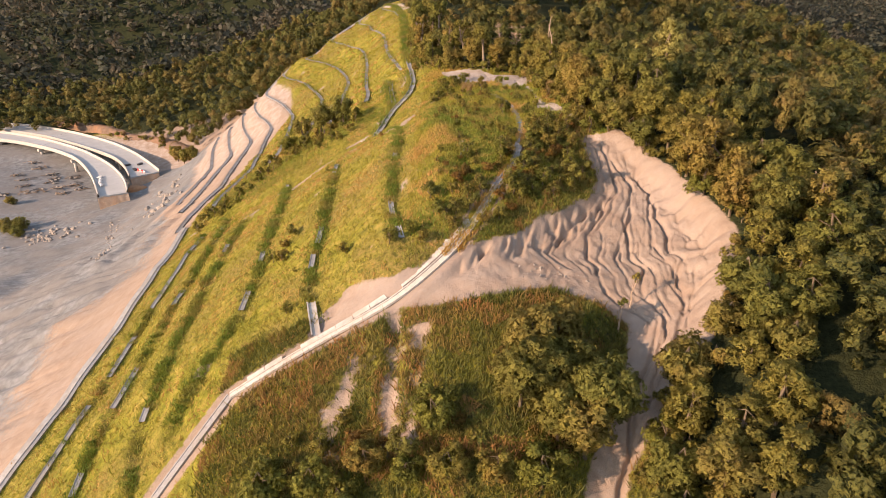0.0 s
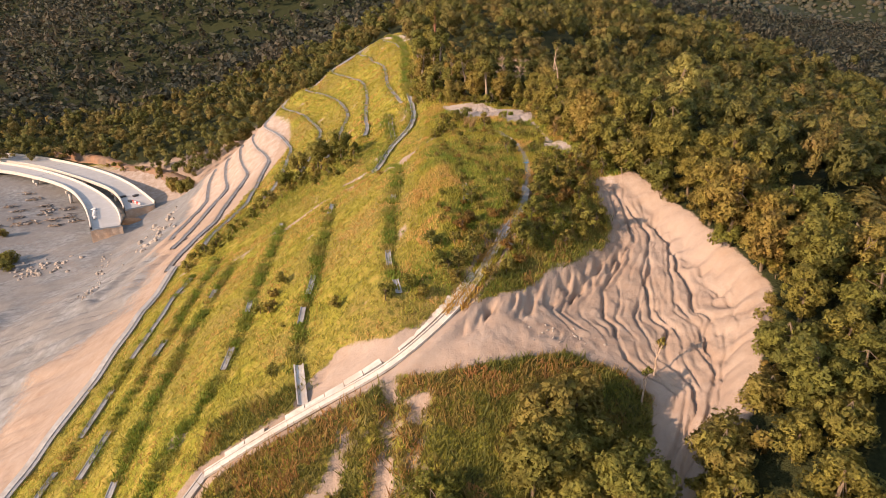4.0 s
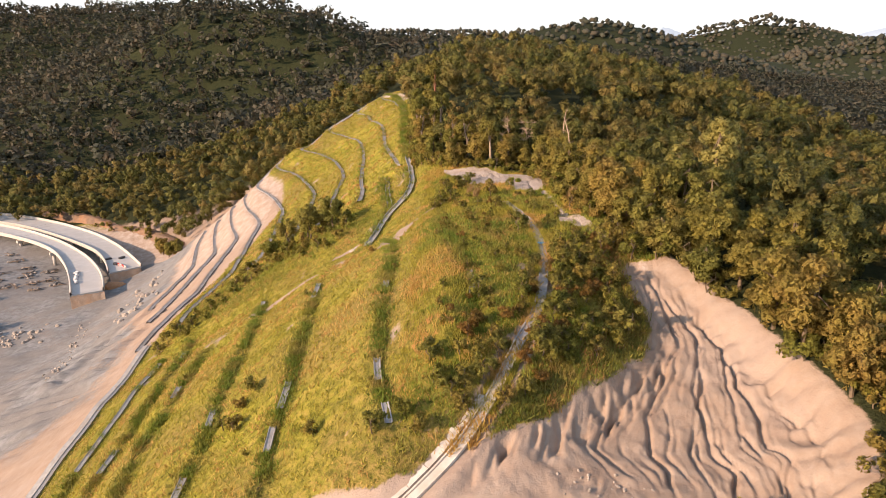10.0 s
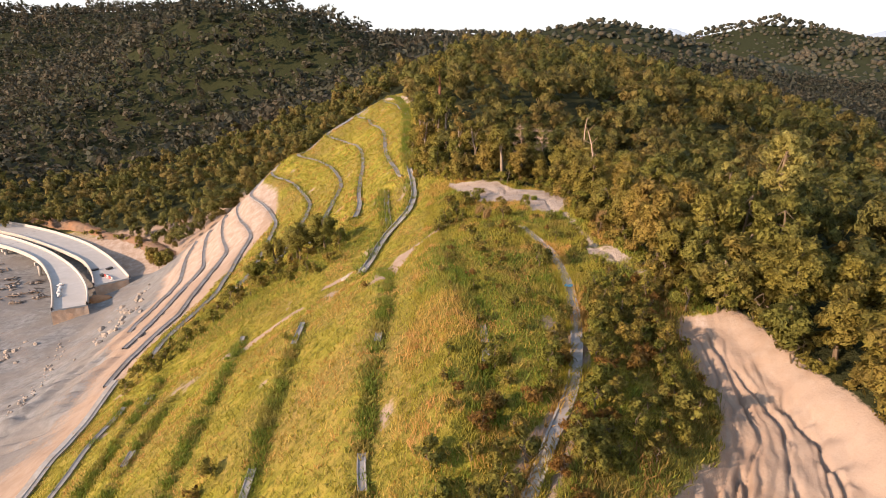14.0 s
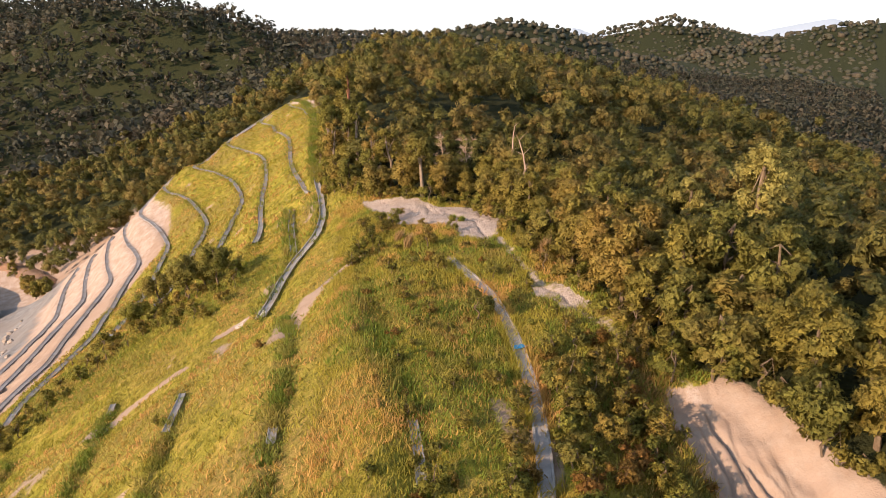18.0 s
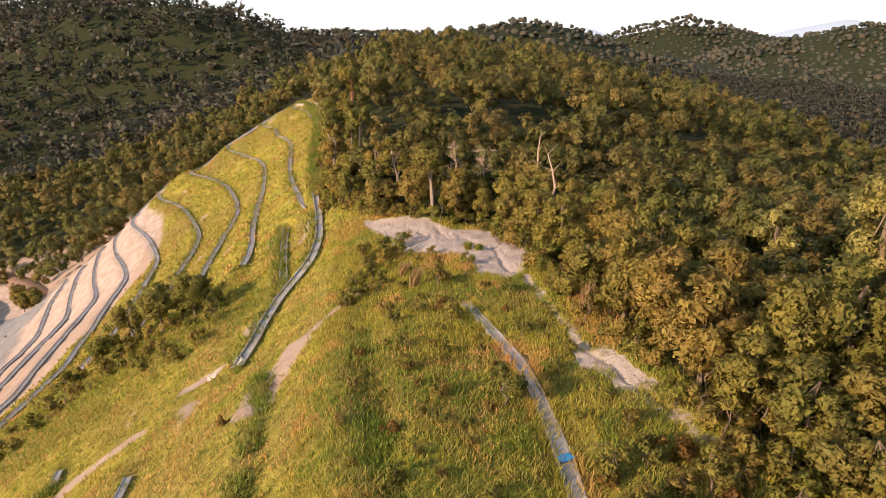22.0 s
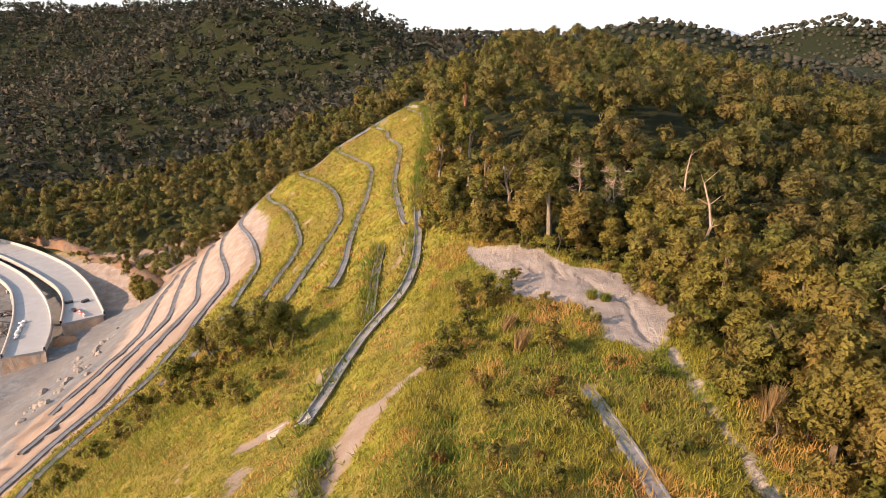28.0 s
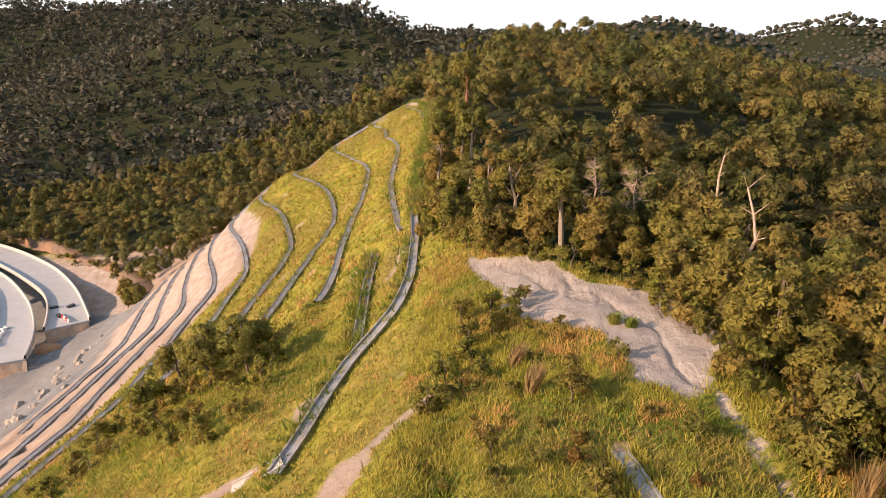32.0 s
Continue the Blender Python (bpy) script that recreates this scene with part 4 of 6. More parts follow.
def berm_drains():
    # far slope: one drain a berm
    for level in LEVELS[2:-1]:
        pts = berm_line(level, 196 if level < 22 else 176 if level < 27 else 150 if level < 36 else 176, 342)
        runs, run = [], []
        for p in pts:
            if run and (p[1] - run[-1][1] > 2.1 or abs(p[0] - run[-1][0]) > 6):
                runs.append(run)
                run = []
            run.append(p)
        for run in runs + [run]:
            if len(run) < 6:
                continue
            FAR_BERMS.extend(run)
            berm_drain([(x + 0.3, y) for x, y in run], 0.5, 0.22, SHADED_DRAIN, DRAIN, 0, "grey concrete berm drain along a %s berm" % ("bare soil" if level < 42 else "grassed"))
    # near slope: the drains show here and there through the weeds
    for n, (line, spans) in enumerate(zip(NEAR_BERMS + [CREST_DRAIN], BARE_DRAINS + [[(87, 93)]])):
        y = np.arange(line[0][1], line[-1][1], 0.7)
        OVERGROWN.extend((a, b) for a, b in zip(at_y(line, y), y) if n and (not any(p < b < q for p, q in spans) or math.sin(b * 2.3 + n) > 0.2))
        for p, q in spans:
            yy = np.linspace(p, q, max(4, int(q - p)))
            side = 1 if n else -1
            berm_drain(list(zip(at_y(line, yy), yy))[::side], 0.34, 0.12, DRAIN, CONCRETE, 0.0 if n else 0.8, "grey concrete drain %s" % ("showing through the weeds of a grassed berm" if n else "along the foot of the grassed slope"))


berm_drains()


# ---- the viaduct ramps ----
INNER_L = [(-140.2, 251), (-145.1, 260), (-157.3, 280), (-174.7, 302.5), (-193, 316.5), (-221, 331.4), (-260, 341), (-310, 344), (-370, 340)]
INNER_R = [(-130.8, 256.5), (-134, 264), (-141.1, 276), (-156.3, 295), (-179.5, 316.5), (-207.4, 335), (-232, 346.5), (-262, 354), (-310, 357), (-370, 353)]
OUTER_L = [(-138.1, 275.6), (-144.5, 287.5), (-156.6, 304), (-183, 323.6), (-210, 341), (-234, 351), (-262, 357.5), (-310, 360.5), (-370, 356.5)]
OUTER_R = [(-128.4, 284.5), (-134.3, 292), (-149.1, 310), (-169.5, 329.5), (-196.2, 347.4), (-221, 359.8), (-244.4, 367), (-270, 371), (-312, 373), (-370, 369)]


def ramp_deck(left, right, end_z, label):
    n = 60
    pair = []
    for line in (left, right):
        p = np.array(line, float)
        d = np.concatenate([[0], np.cumsum(np.hypot(*np.diff(p, axis=0).T))])
        s = np.linspace(0, d[-1], n)
        q = np.stack([np.interp(s, d, p[:, 0]), np.interp(s, d, p[:, 1])], 1)
        for _ in range(6):
            q[1:-1] = (q[:-2] + 2 * q[1:-1] + q[2:]) / 4
        pair.append(q)
    a, b = pair
    z = end_z + np.linspace(0, 1, n) ** 1.2 * 3.0
    ob = thing("viaduct_ramp", (0, 0, 0), label, "viaduct", "curved ramps under construction")
    v, f = [], []
    for i in range(n):
        m = (a[i] + b[i]) / 2
        for q, up in ((a[i], 0), (b[i], 0), (b[i], -0.5), (m + (b[i] - m) * 0.72, -1.5), (m + (a[i] - m) * 0.72, -1.5), (a[i], -0.5)):
            v.append((q[0], q[1], z[i] + up))
    for i in range(n - 1):
        for j in range(6):
            f.append((i * 6 + j, i * 6 + (j + 1) % 6, (i + 1) * 6 + (j + 1) % 6, (i + 1) * 6 + j))
    f += [(0, 1, 2, 5), (5, 2, 3, 4)]
    array_part("deck", v, f, DECK, ob, "pale bare concrete road deck")
    for q, sgn in ((a, 1), (b, -1)):
        line = np.stack([q[:, 0], q[:, 1], z], 1)
        v, f = sweep(line, [(-0.35, -0.55), (-0.35, 1.05), (-0.12, 1.15), (0.12, 1.15), (0.35, 0.3), (0.35, -0.05)] if sgn > 0 else [(0.35, -0.55), (0.35, 1.05), (0.12, 1.15), (-0.12, 1.15), (-0.35, 0.3), (-0.35, -0.05)], True)
        array_part("parapet", v, f, PARAPET, ob, "sunlit concrete parapet")
    for i in range(8, n, 7):
        m = (a[i] + b[i]) / 2
        d = (b[i] - a[i]) / np.linalg.norm(b[i] - a[i])
        bm = bmesh.new()
        box(bm, -4.4, -0.8, -1.3, 4.4, 0.8, 0.0)
        cap = part("pier_head", bm, PARAPET, ob)
        cap.matrix_basis = pose(m[0], m[1], z[i] - 1.5, 0, 0, math.degrees(math.atan2(d[1], d[0])))
        for off in (-2.8, 2.8):
            c = m + d * off
            foot = gz(c[0], c[1]) - 0.3
            bm = bmesh.new()
            bmesh.ops.create_cone(bm, cap_ends=True, segments=16, radius1=0.75, radius2=0.75, depth=z[i] - 2.7 - foot)
            col = part("pier_column", bm, PARAPET, ob, "", True)
            col.matrix_basis = pose(c[0], c[1], (z[i] - 2.7 + foot) / 2)
    for i in (22, 44):
        bm = bmesh.new()
        q0, q1 = a[i], b[i]
        t = np.array([-(q1 - q0)[1], (q1 - q0)[0]]) / np.linalg.norm(q1 - q0) * 0.12
        vs = [bm.verts.new((*(q0 + (q1 - q0) * s + t * k), z[i] + 0.006)) for s, k in ((0.03, -1), (0.97, -1), (0.97, 1), (0.03, 1))]
        bm.faces.new(vs)
        part("expansion_joint", bm, STEEL, ob, "dark expansion joint")
    return ob


ramp_deck(INNER_L, INNER_R, 3.4, "curved concrete ramp ending above the dusty building ground")
ramp_deck(OUTER_L, OUTER_R, 3.4, "outer curved concrete ramp ending beside the cut slope")


def end_walls():
    for name, x, y, rz, w in (("abutment_bank", -135.4, 253.4, 30, 11), ("abutment_bank", -133.2, 279.6, 42, 12)):
        bm = bmesh.new()
        bmesh.ops.create_grid(bm, x_segments=14, y_segments=6, size=1)
        r = random.Random(x)
        for v in bm.verts:
            u, t = v.co.x, (v.co.y + 1) / 2
            v.co = Vector((u * w * 0.53, -3.6 * t ** 1.2 + r.uniform(-0.25, 0.25), 2.6 - 5.6 * t + r.uniform(-0.2, 0.2)))
        ob = part("abutment_bank", bm, BANK_EARTH, None, "", True)
        ob.matrix_basis = pose(x, y, 0.3, 0, 0, rz)
        tagged(ob, "orange earth bank at the end of a concrete ramp", "earth bank", "banks at the ramp ends")
    bm = stone_bm(5, 4.5, 3.5, 2.2)
    bmesh.ops.subdivide_edges(bm, edges=bm.edges, cuts=2, use_grid_fill=True, fractal=0.5, seed=3)
    ob = part("earth_heap", bm, RED_SOIL, None, "", True)
    ob.matrix_basis = pose(-132.5, 268.5, gz(-132.5, 268.5) + 0.6)
    tagged(ob, "heap of orange earth between the ramps", "earth heap")


end_walls()


# ---- the building ground ----
def debris_piles():
    r = random.Random(21)
    boards = []
    for k in range(4):
        bm = bmesh.new()
        box(bm, -1.9 + 0.4 * k, -0.16, -0.05, 1.9, 0.16, 0.05)
        me = bpy.data.meshes.new("board")
        bm.to_mesh(me)
        bm.free()
        me.materials.append(TIMBER if k % 3 else STEEL)
        boards.append(me)
    spots = [(-199, 310), (-206, 316), (-182, 290), (-186, 275), (-169, 275), (-182, 279), (-183, 294), (-203, 298), (-170, 286), (-176, 282), (-191, 284), (-196, 292), (-188, 301), (-176, 297), (-164, 281), (-193, 272)]
    for x, y in spots:
        ob = thing("debris_pile", (x, y, gz(x, y)), "untidy heap of old boards and formwork on the dusty ground", "debris", "heaps of site debris")
        for k in range(9):
            b = new("board", boards[r.randrange(4)])
            b.parent = ob
            s = r.uniform(0.7, 1.3)
            b.matrix_basis = pose(r.gauss(0, 1.6), r.gauss(0, 1.3), 0.1 + 0.09 * k, r.uniform(-9, 9), r.uniform(-8, 8), r.uniform(0, 180)) @ Matrix.Diagonal((s, s * 1.6, s, 1))
        for k in range(3):
            part("lump", stone_bm(r.random(), 0.9, 0.7, 0.6), ROCK, ob).matrix_basis = pose(r.uniform(-2.4, 2.4), r.uniform(-2, 2), 0.25, 0, 0, r.uniform(0, 360))


debris_piles()


def stones(name, label, group, spots, s0, s1, seed):
    r = random.Random(seed)
    meshes = []
    for k in range(6):
        me = bpy.data.meshes.new(name)
        bm = stone_bm(seed + k, r.uniform(0.8, 1.2), r.uniform(0.6, 1.0), r.uniform(0.6, 0.9))
        bm.to_mesh(me)
        bm.free()
        me.materials.append(ROCK)
        meshes.append(me)
    for x, y in spots:
        ob = tagged(new(name, r.choice(meshes)), label, "boulder", group)
        s = r.uniform(s0, s1)
        ob.matrix_basis = pose(x, y, gz(x, y) + 0.1 * s, r.uniform(-15, 15), r.uniform(-15, 15), r.uniform(0, 360)) @ Matrix.Diagonal((s, s, s, 1))


_r = random.Random(8)
stones("boulder", "grey blasted boulder at the foot of the bare cut", "boulders below the cut", [(-110 + 0.32 * k + _r.gauss(0, 3.5), 250 - 1.1 * k + _r.gauss(0, 4)) for k in range(42)], 0.5, 1.5, 3)
stones("rubble_block", "broken rock in the rubble heap on the building ground", "rubble heap blocks", [(-148 + _r.gauss(0, 6), 224 + _r.gauss(0, 5)) for k in range(60)], 0.4, 1.3, 17)
stones("kerb_stone", "loose stone beside the haul road", "stones along the haul road", [(-126 + 0.62 * k + _r.gauss(0, 1.6), 232 - 1.35 * k + _r.gauss(0, 1.6)) for k in range(55)], 0.25, 0.7, 29)
stones("scar_stone", "small pale stone lying on the eroded scar", "stones on the scar", [(8 + _r.uniform(0, 8), 64 + _r.gauss(0, 0.6)) for k in range(26)], 0.08, 0.2, 41)


def deck_clutter():
    r = random.Random(2)
    for k in range(9):
        t = k / 8
        x, y = -151.2 + 6.0 * t, 275.5 - 12 * t
        bm = bmesh.new()
        bmesh.ops.create_icosphere(bm, subdivisions=2, radius=1)
        for v in bm.verts:
            v.co = Vector((v.co.x * 1.0, v.co.y * 0.6, max(-0.5, v.co.z) * 0.5)) * (1 + 0.12 * math.sin(v.co.x * 7 + k))
        ob = part("cement_sack", bm, WHITE_PAINT, None, "", True)
        ob.matrix_basis = pose(x + r.uniform(-0.4, 0.4), y, 3.95, 0, 0, r.uniform(0, 180))
        tagged(ob, "pale filled sack lying on the ramp deck", "sack", "sacks on the deck")
    for k, (x, y) in enumerate(((-138.6, 285.6), (-137.2, 284.6), (-135.8, 283.5), (-134.4, 282.4))):
        ob = thing("road_barrier", pose(x, y, 3.42, 0, 0, -38), "%s plastic road barrier across the ramp end" % ("red", "white")[k % 2], "barrier", "barriers at the ramp end")
        bm = bmesh.new()
        for (w, z0, z1) in ((0.3, 0, 0.25), (0.2, 0.25, 0.6), (0.12, 0.6, 1.0)):
            box(bm, -0.75, -w, z0, 0.75, w, z1)
        part("body", bm, (RED_PAINT, WHITE_PAINT)[k % 2], ob)
        bm = bmesh.new()
        box(bm, -0.6, -0.33, 0.3, 0.6, -0.2, 0.45)
        part("reflector", bm, (WHITE_PAINT, RED_PAINT)[k % 2], ob)
    for x, y, rz in ((-146.6, 293, 40), (-140.2, 286.3, -40), (-141.5, 294.6, 70)):
        ob = thing("steel_box", pose(x, y, 3.42, 0, 0, rz), "dark steel site box on the ramp deck", "box", "site boxes on the deck")
        bm = bmesh.new()
        box(bm, -1.3, -0.6, 0, 1.3, 0.6, 0.7)
        part("body", bm, STEEL, ob)
        bm = bmesh.new()
        box(bm, -1.35, -0.65, 0.7, 1.35, 0.65, 0.78)
        part("lid", bm, STEEL, ob)


deck_clutter()


def blue_bag():
    bm = bmesh.new()
    bmesh.ops.create_grid(bm, x_segments=7, y_segments=5, size=0.5)
    r = random.Random(6)
    for v in bm.verts:
        v.co.y *= 0.6
        v.co.z = 0.06 + r.uniform(0, 0.14)
    ob = part("plastic_sheet", bm, BLUE_PIPE, None, "", True)
    ob.matrix_basis = pose(12.45, 102.3, float(base_height(12.45, 102.3)) + 0.0, 0, 0, 25)
    tagged(ob, "crumpled blue plastic sheet lying in the drain", "plastic sheet")


blue_bag()


def cut_bank():
    """The raw earth face behind the ramps."""
    p = refine([(-113, 290, 3), (-122, 301, 2), (-131, 311.5, 2), (-139.5, 320.5, 2), (-150, 326, 2), (-162, 331.5, 2), (-175, 340, 2), (-194, 354, 2), (-220, 367, 2)], 1.5)
    r = np.random.RandomState(3)
    v, f = [], []
    t = np.gradient(p[:, :2], axis=0)
    t /= np.linalg.norm(t, axis=1)[:, None]
    for i, q in enumerate(p):
        n = np.array([-t[i][1], t[i][0]]) * -1
        k = 0.7 + 0.06 * math.sin(i * 0.23)
        for off, up in ((-1.0, -3.0), (0.2, 0.8), (1.0, 2.8), (1.7, 5.2), (2.8, 7.0), (4.4, 7.4), (7.0, 6.6)):
            c = q[:2] + n * (off + r.uniform(-0.5, 0.5))
            v.append((c[0], c[1], q[2] + up * k + r.uniform(-0.3, 0.3)))
    for i in range(len(p) - 1):
        for j in range(6):
            f.append((i * 7 + j, i * 7 + j + 1, (i + 1) * 7 + j + 1, (i + 1) * 7 + j))
    tagged(mesh_object("cut_bank", v, f, SHADED_EARTH, True), "raw orange-brown earth bank below the wood behind the ramps", "earth bank")


cut_bank()


def far_mountains():
    """Pale mountains on the horizon; their blue-grey colour and glow stand in for haze."""
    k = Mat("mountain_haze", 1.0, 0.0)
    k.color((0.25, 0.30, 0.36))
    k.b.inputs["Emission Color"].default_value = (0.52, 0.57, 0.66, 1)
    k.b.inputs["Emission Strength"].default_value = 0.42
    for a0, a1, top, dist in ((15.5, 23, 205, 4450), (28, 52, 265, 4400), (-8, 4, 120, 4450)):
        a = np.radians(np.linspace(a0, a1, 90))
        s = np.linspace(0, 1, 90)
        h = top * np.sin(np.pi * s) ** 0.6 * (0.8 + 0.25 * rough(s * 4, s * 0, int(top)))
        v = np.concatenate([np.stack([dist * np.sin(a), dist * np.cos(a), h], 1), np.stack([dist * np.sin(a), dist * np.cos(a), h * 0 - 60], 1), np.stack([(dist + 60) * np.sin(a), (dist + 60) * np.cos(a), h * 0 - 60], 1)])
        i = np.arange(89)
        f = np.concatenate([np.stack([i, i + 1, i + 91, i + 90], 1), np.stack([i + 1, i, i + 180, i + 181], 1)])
        tagged(mesh_object("backdrop", v, f, k.m, True), "mountains on the far horizon, haze painted in pale blue", "mountains", kind="structure")


far_mountains()


# ---- plants ----
def leaf_cards(rs, centres, normals, size, thin=0.55):
    """Small folded leaf-shaped faces at the centres, facing along the normals: two triangles each."""
    n = len(centres)
    normals = normals / (np.linalg.norm(normals, axis=1)[:, None] + 1e-9)
    a = np.cross(normals, rs.normal(size=(n, 3)))
    a /= np.linalg.norm(a, axis=1)[:, None] + 1e-9
    b = np.cross(normals, a)
    s = (size * rs.uniform(0.6, 1.35, n))[:, None]
    fold = normals * s * rs.uniform(-0.1, 0.3, n)[:, None]
    v = np.stack([centres - a * s * 0.5, centres + b * s * thin * 0.5 + fold, centres + a * s * 0.5, centres - b * s * thin * 0.5 + fold], 1).reshape(-1, 3)
    i = np.arange(n) * 4
    return v, np.concatenate([np.stack([i, i + 2, i + 1], 1), np.stack([i, i + 3, i + 2], 1)])


def soften(ob, normals):
    """Shade the leaves of a crown along the bulge of their clump."""
    n = normals / (np.linalg.norm(normals, axis=1)[:, None] + 1e-9)
    ob.data.polygons.foreach_set("use_smooth", np.full(len(ob.data.polygons), True))
    ob.data.normals_split_custom_set_from_vertices(n.tolist())


def crown_points(rs, n, lobes, radius, height, low, jitter=0.45, bulk=(0.24, 0.44)):
    """Points and outward directions on the clumps of a crown whose foot is at the origin."""
    c = rs.normal(size=(lobes, 3))
    c /= np.linalg.norm(c, axis=1)[:, None]
    c[:, 2] = c[:, 2] * 0.9 + 0.1
    rad = rs.uniform(0.35, 1.0, lobes)[:, None] ** 0.6
    mid = np.array([0, 0, (low + height) / 2])
    ext = np.array([radius, radius, (height - low) / 2])
    lobe = mid + c * rad * ext * 0.72
    r = rs.uniform(*bulk, lobes) * radius
    pick = rs.randint(0, lobes, n)
    d = rs.normal(size=(n, 3))
    d[:, 2] += 0.25
    d /= np.linalg.norm(d, axis=1)[:, None]
    p = lobe[pick] + d * r[pick][:, None] * np.array([1, 1, 0.8]) * rs.uniform(0.75, 1.1, n)[:, None]
    up = 0.7 * d + np.array([0, 0, 0.45]) + 1.5 * jitter * rs.normal(size=(n, 3))
    away = (p - mid) / ext
    shade = 0.5 * d + 0.75 * away + np.array([0, 0, 0.12]) + 0.55 * jitter * rs.normal(size=(n, 3))
    return p, up, lobe, shade, r


def ico(sub):
    bm = bmesh.new()
    bmesh.ops.create_icosphere(bm, subdivisions=sub, radius=1)
    out = np.array([v.co[:] for v in bm.verts]), np.array([[v.index for v in f.verts] for f in bm.faces])
    bm.free()
    return out


ICO = {1: ico(1), 2: ico(2)}


def crown_mesh(rs, cards, lobes, radius, height, low, size, sub=1, thin=0.6, jitter=0.45, fill=0.0, bulk=(0.24, 0.44)):
    """A crown: clumps of loose leaves, with a dense core where fill is given. Vertices, faces, shading directions, clump centres."""
    p, up, lobe, shade, r = crown_points(rs, cards, lobes, radius, height, low, jitter, bulk)
    v, f = leaf_cards(rs, p, up, size, thin)
    n = np.repeat(shade, 4, 0)
    iv, jf = ICO[sub]
    mid, ext = np.array([0, 0, (low + height) / 2]), np.array([radius, radius, (height - low) / 2])
    vs, fs, ns, at = [v], [f], [n], len(v)
    for c, rr in zip(lobe, r) if fill else ():
        q = iv * rs.uniform(0.62, 1.2, (len(iv), 1)) * rr * fill * np.array([1, 1, 0.8])
        vs.append(c + q)
        fs.append(jf + at)
        ns.append(0.5 * iv + 0.8 * (c + q - mid) / ext + np.array([0, 0, 0.1]) + 0.2 * rs.normal(size=iv.shape))
        at += len(iv)
    return np.concatenate(vs), np.concatenate(fs), np.concatenate(ns), lobe


def limb(bm, p0, p1, r0, r1, seg=6):
    p0, p1 = Vector(p0), Vector(p1)
    q = (p1 - p0).to_track_quat("Z", "Y").to_matrix()
    rings = []
    for p, r in ((p0, r0), (p1, r1)):
        rings.append([bm.verts.new(p + q @ Vector((math.cos(k * 6.2832 / seg) * r, math.sin(k * 6.2832 / seg) * r, 0))) for k in range(seg)])
    for k in range(seg):
        bm.faces.new((rings[0][k], rings[0][(k + 1) % seg], rings[1][(k + 1) % seg], rings[1][k]))


def trunk_bm(rs, height, radius, lobes, bare=0.35):
    bm = bmesh.new()
    p, r = Vector((0, 0, -0.4)), radius
    for k in range(4):
        q = Vector((rs.uniform(-0.25, 0.25), rs.uniform(-0.25, 0.25), height * (0.2 + 0.17 * k)))
        limb(bm, p, q, r, r * 0.78)
        p, r = q, r * 0.78
        if k >= 1:
            for t in lobes[rs.randint(0, len(lobes), 3)]:
                limb(bm, q, Vector(t) * 0.92, r * 0.55, r * 0.15, 5)
    return bm


def make_tree(seed, kind, height, radius, low, cards, size, material, lobes=20, bark=BARK, label="", category="tree", group="", bulk=(0.18, 0.36)):
    """A tree with a tapered trunk, limbs and a clumped crown, kept at the origin until it is copied out."""
    rs = np.random.RandomState(seed)
    ob = thing(kind, (0, 0, 0), label, category, group)
    v, f, shade, lobe = crown_mesh(rs, cards, lobes, radius, height, low, size, fill=0.75, bulk=bulk)
    part("trunk", trunk_bm(rs, height, 0.028 * height, lobe), bark, ob)
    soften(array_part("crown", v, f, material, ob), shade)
    return ob


def scatter(rs, count, x0, x1, y0, y1, gap, test, taken=None):
    """Places at least gap apart, in the plan, that pass the test."""
    cell, out = {}, []
    if taken is not None:
        for x, y in taken:
            cell.setdefault((int(x // gap), int(y // gap)), []).append((x, y))
    xs, ys = rs.uniform(x0, x1, count), rs.uniform(y0, y1, count)
    ok = test(xs, ys)
    for x, y in zip(xs[ok], ys[ok]):
        i, j = int(x // gap), int(y // gap)
        if any((x - a) ** 2 + (y - b) ** 2 < gap * gap for di in (-1, 0, 1) for dj in (-1, 0, 1) for a, b in cell.get((i + di, j + dj), ())):
            continue
        cell.setdefault((i, j), []).append((x, y))
        out.append((x, y))
    return np.array(out).reshape(-1, 2)


def place(kinds, spots, rs, s0, s1, sink=0.1):
    """Copies of the kinds at the spots; the patterns themselves take the first places."""
    used = set()
    for (x, y), z in zip(spots, height_at(np.asarray(spots, float))):
        k = rs.randint(len(kinds))
        s = rs.uniform(s0, s1)
        m = pose(x, y, z - sink, rs.uniform(-4, 4), rs.uniform(-4, 4), rs.uniform(0, 360)) @ Matrix.Diagonal((s, s, s * rs.uniform(0.88, 1.15), 1))
        ob = kinds[k]
        if k in used:
            ob = copy_thing(ob, m)
        used.add(k)
        ob.matrix_basis = m
    for k, ob in enumerate(kinds):
        if k not in used:
            for o in (*ob.children, ob):
                bpy.data.objects.remove(o)


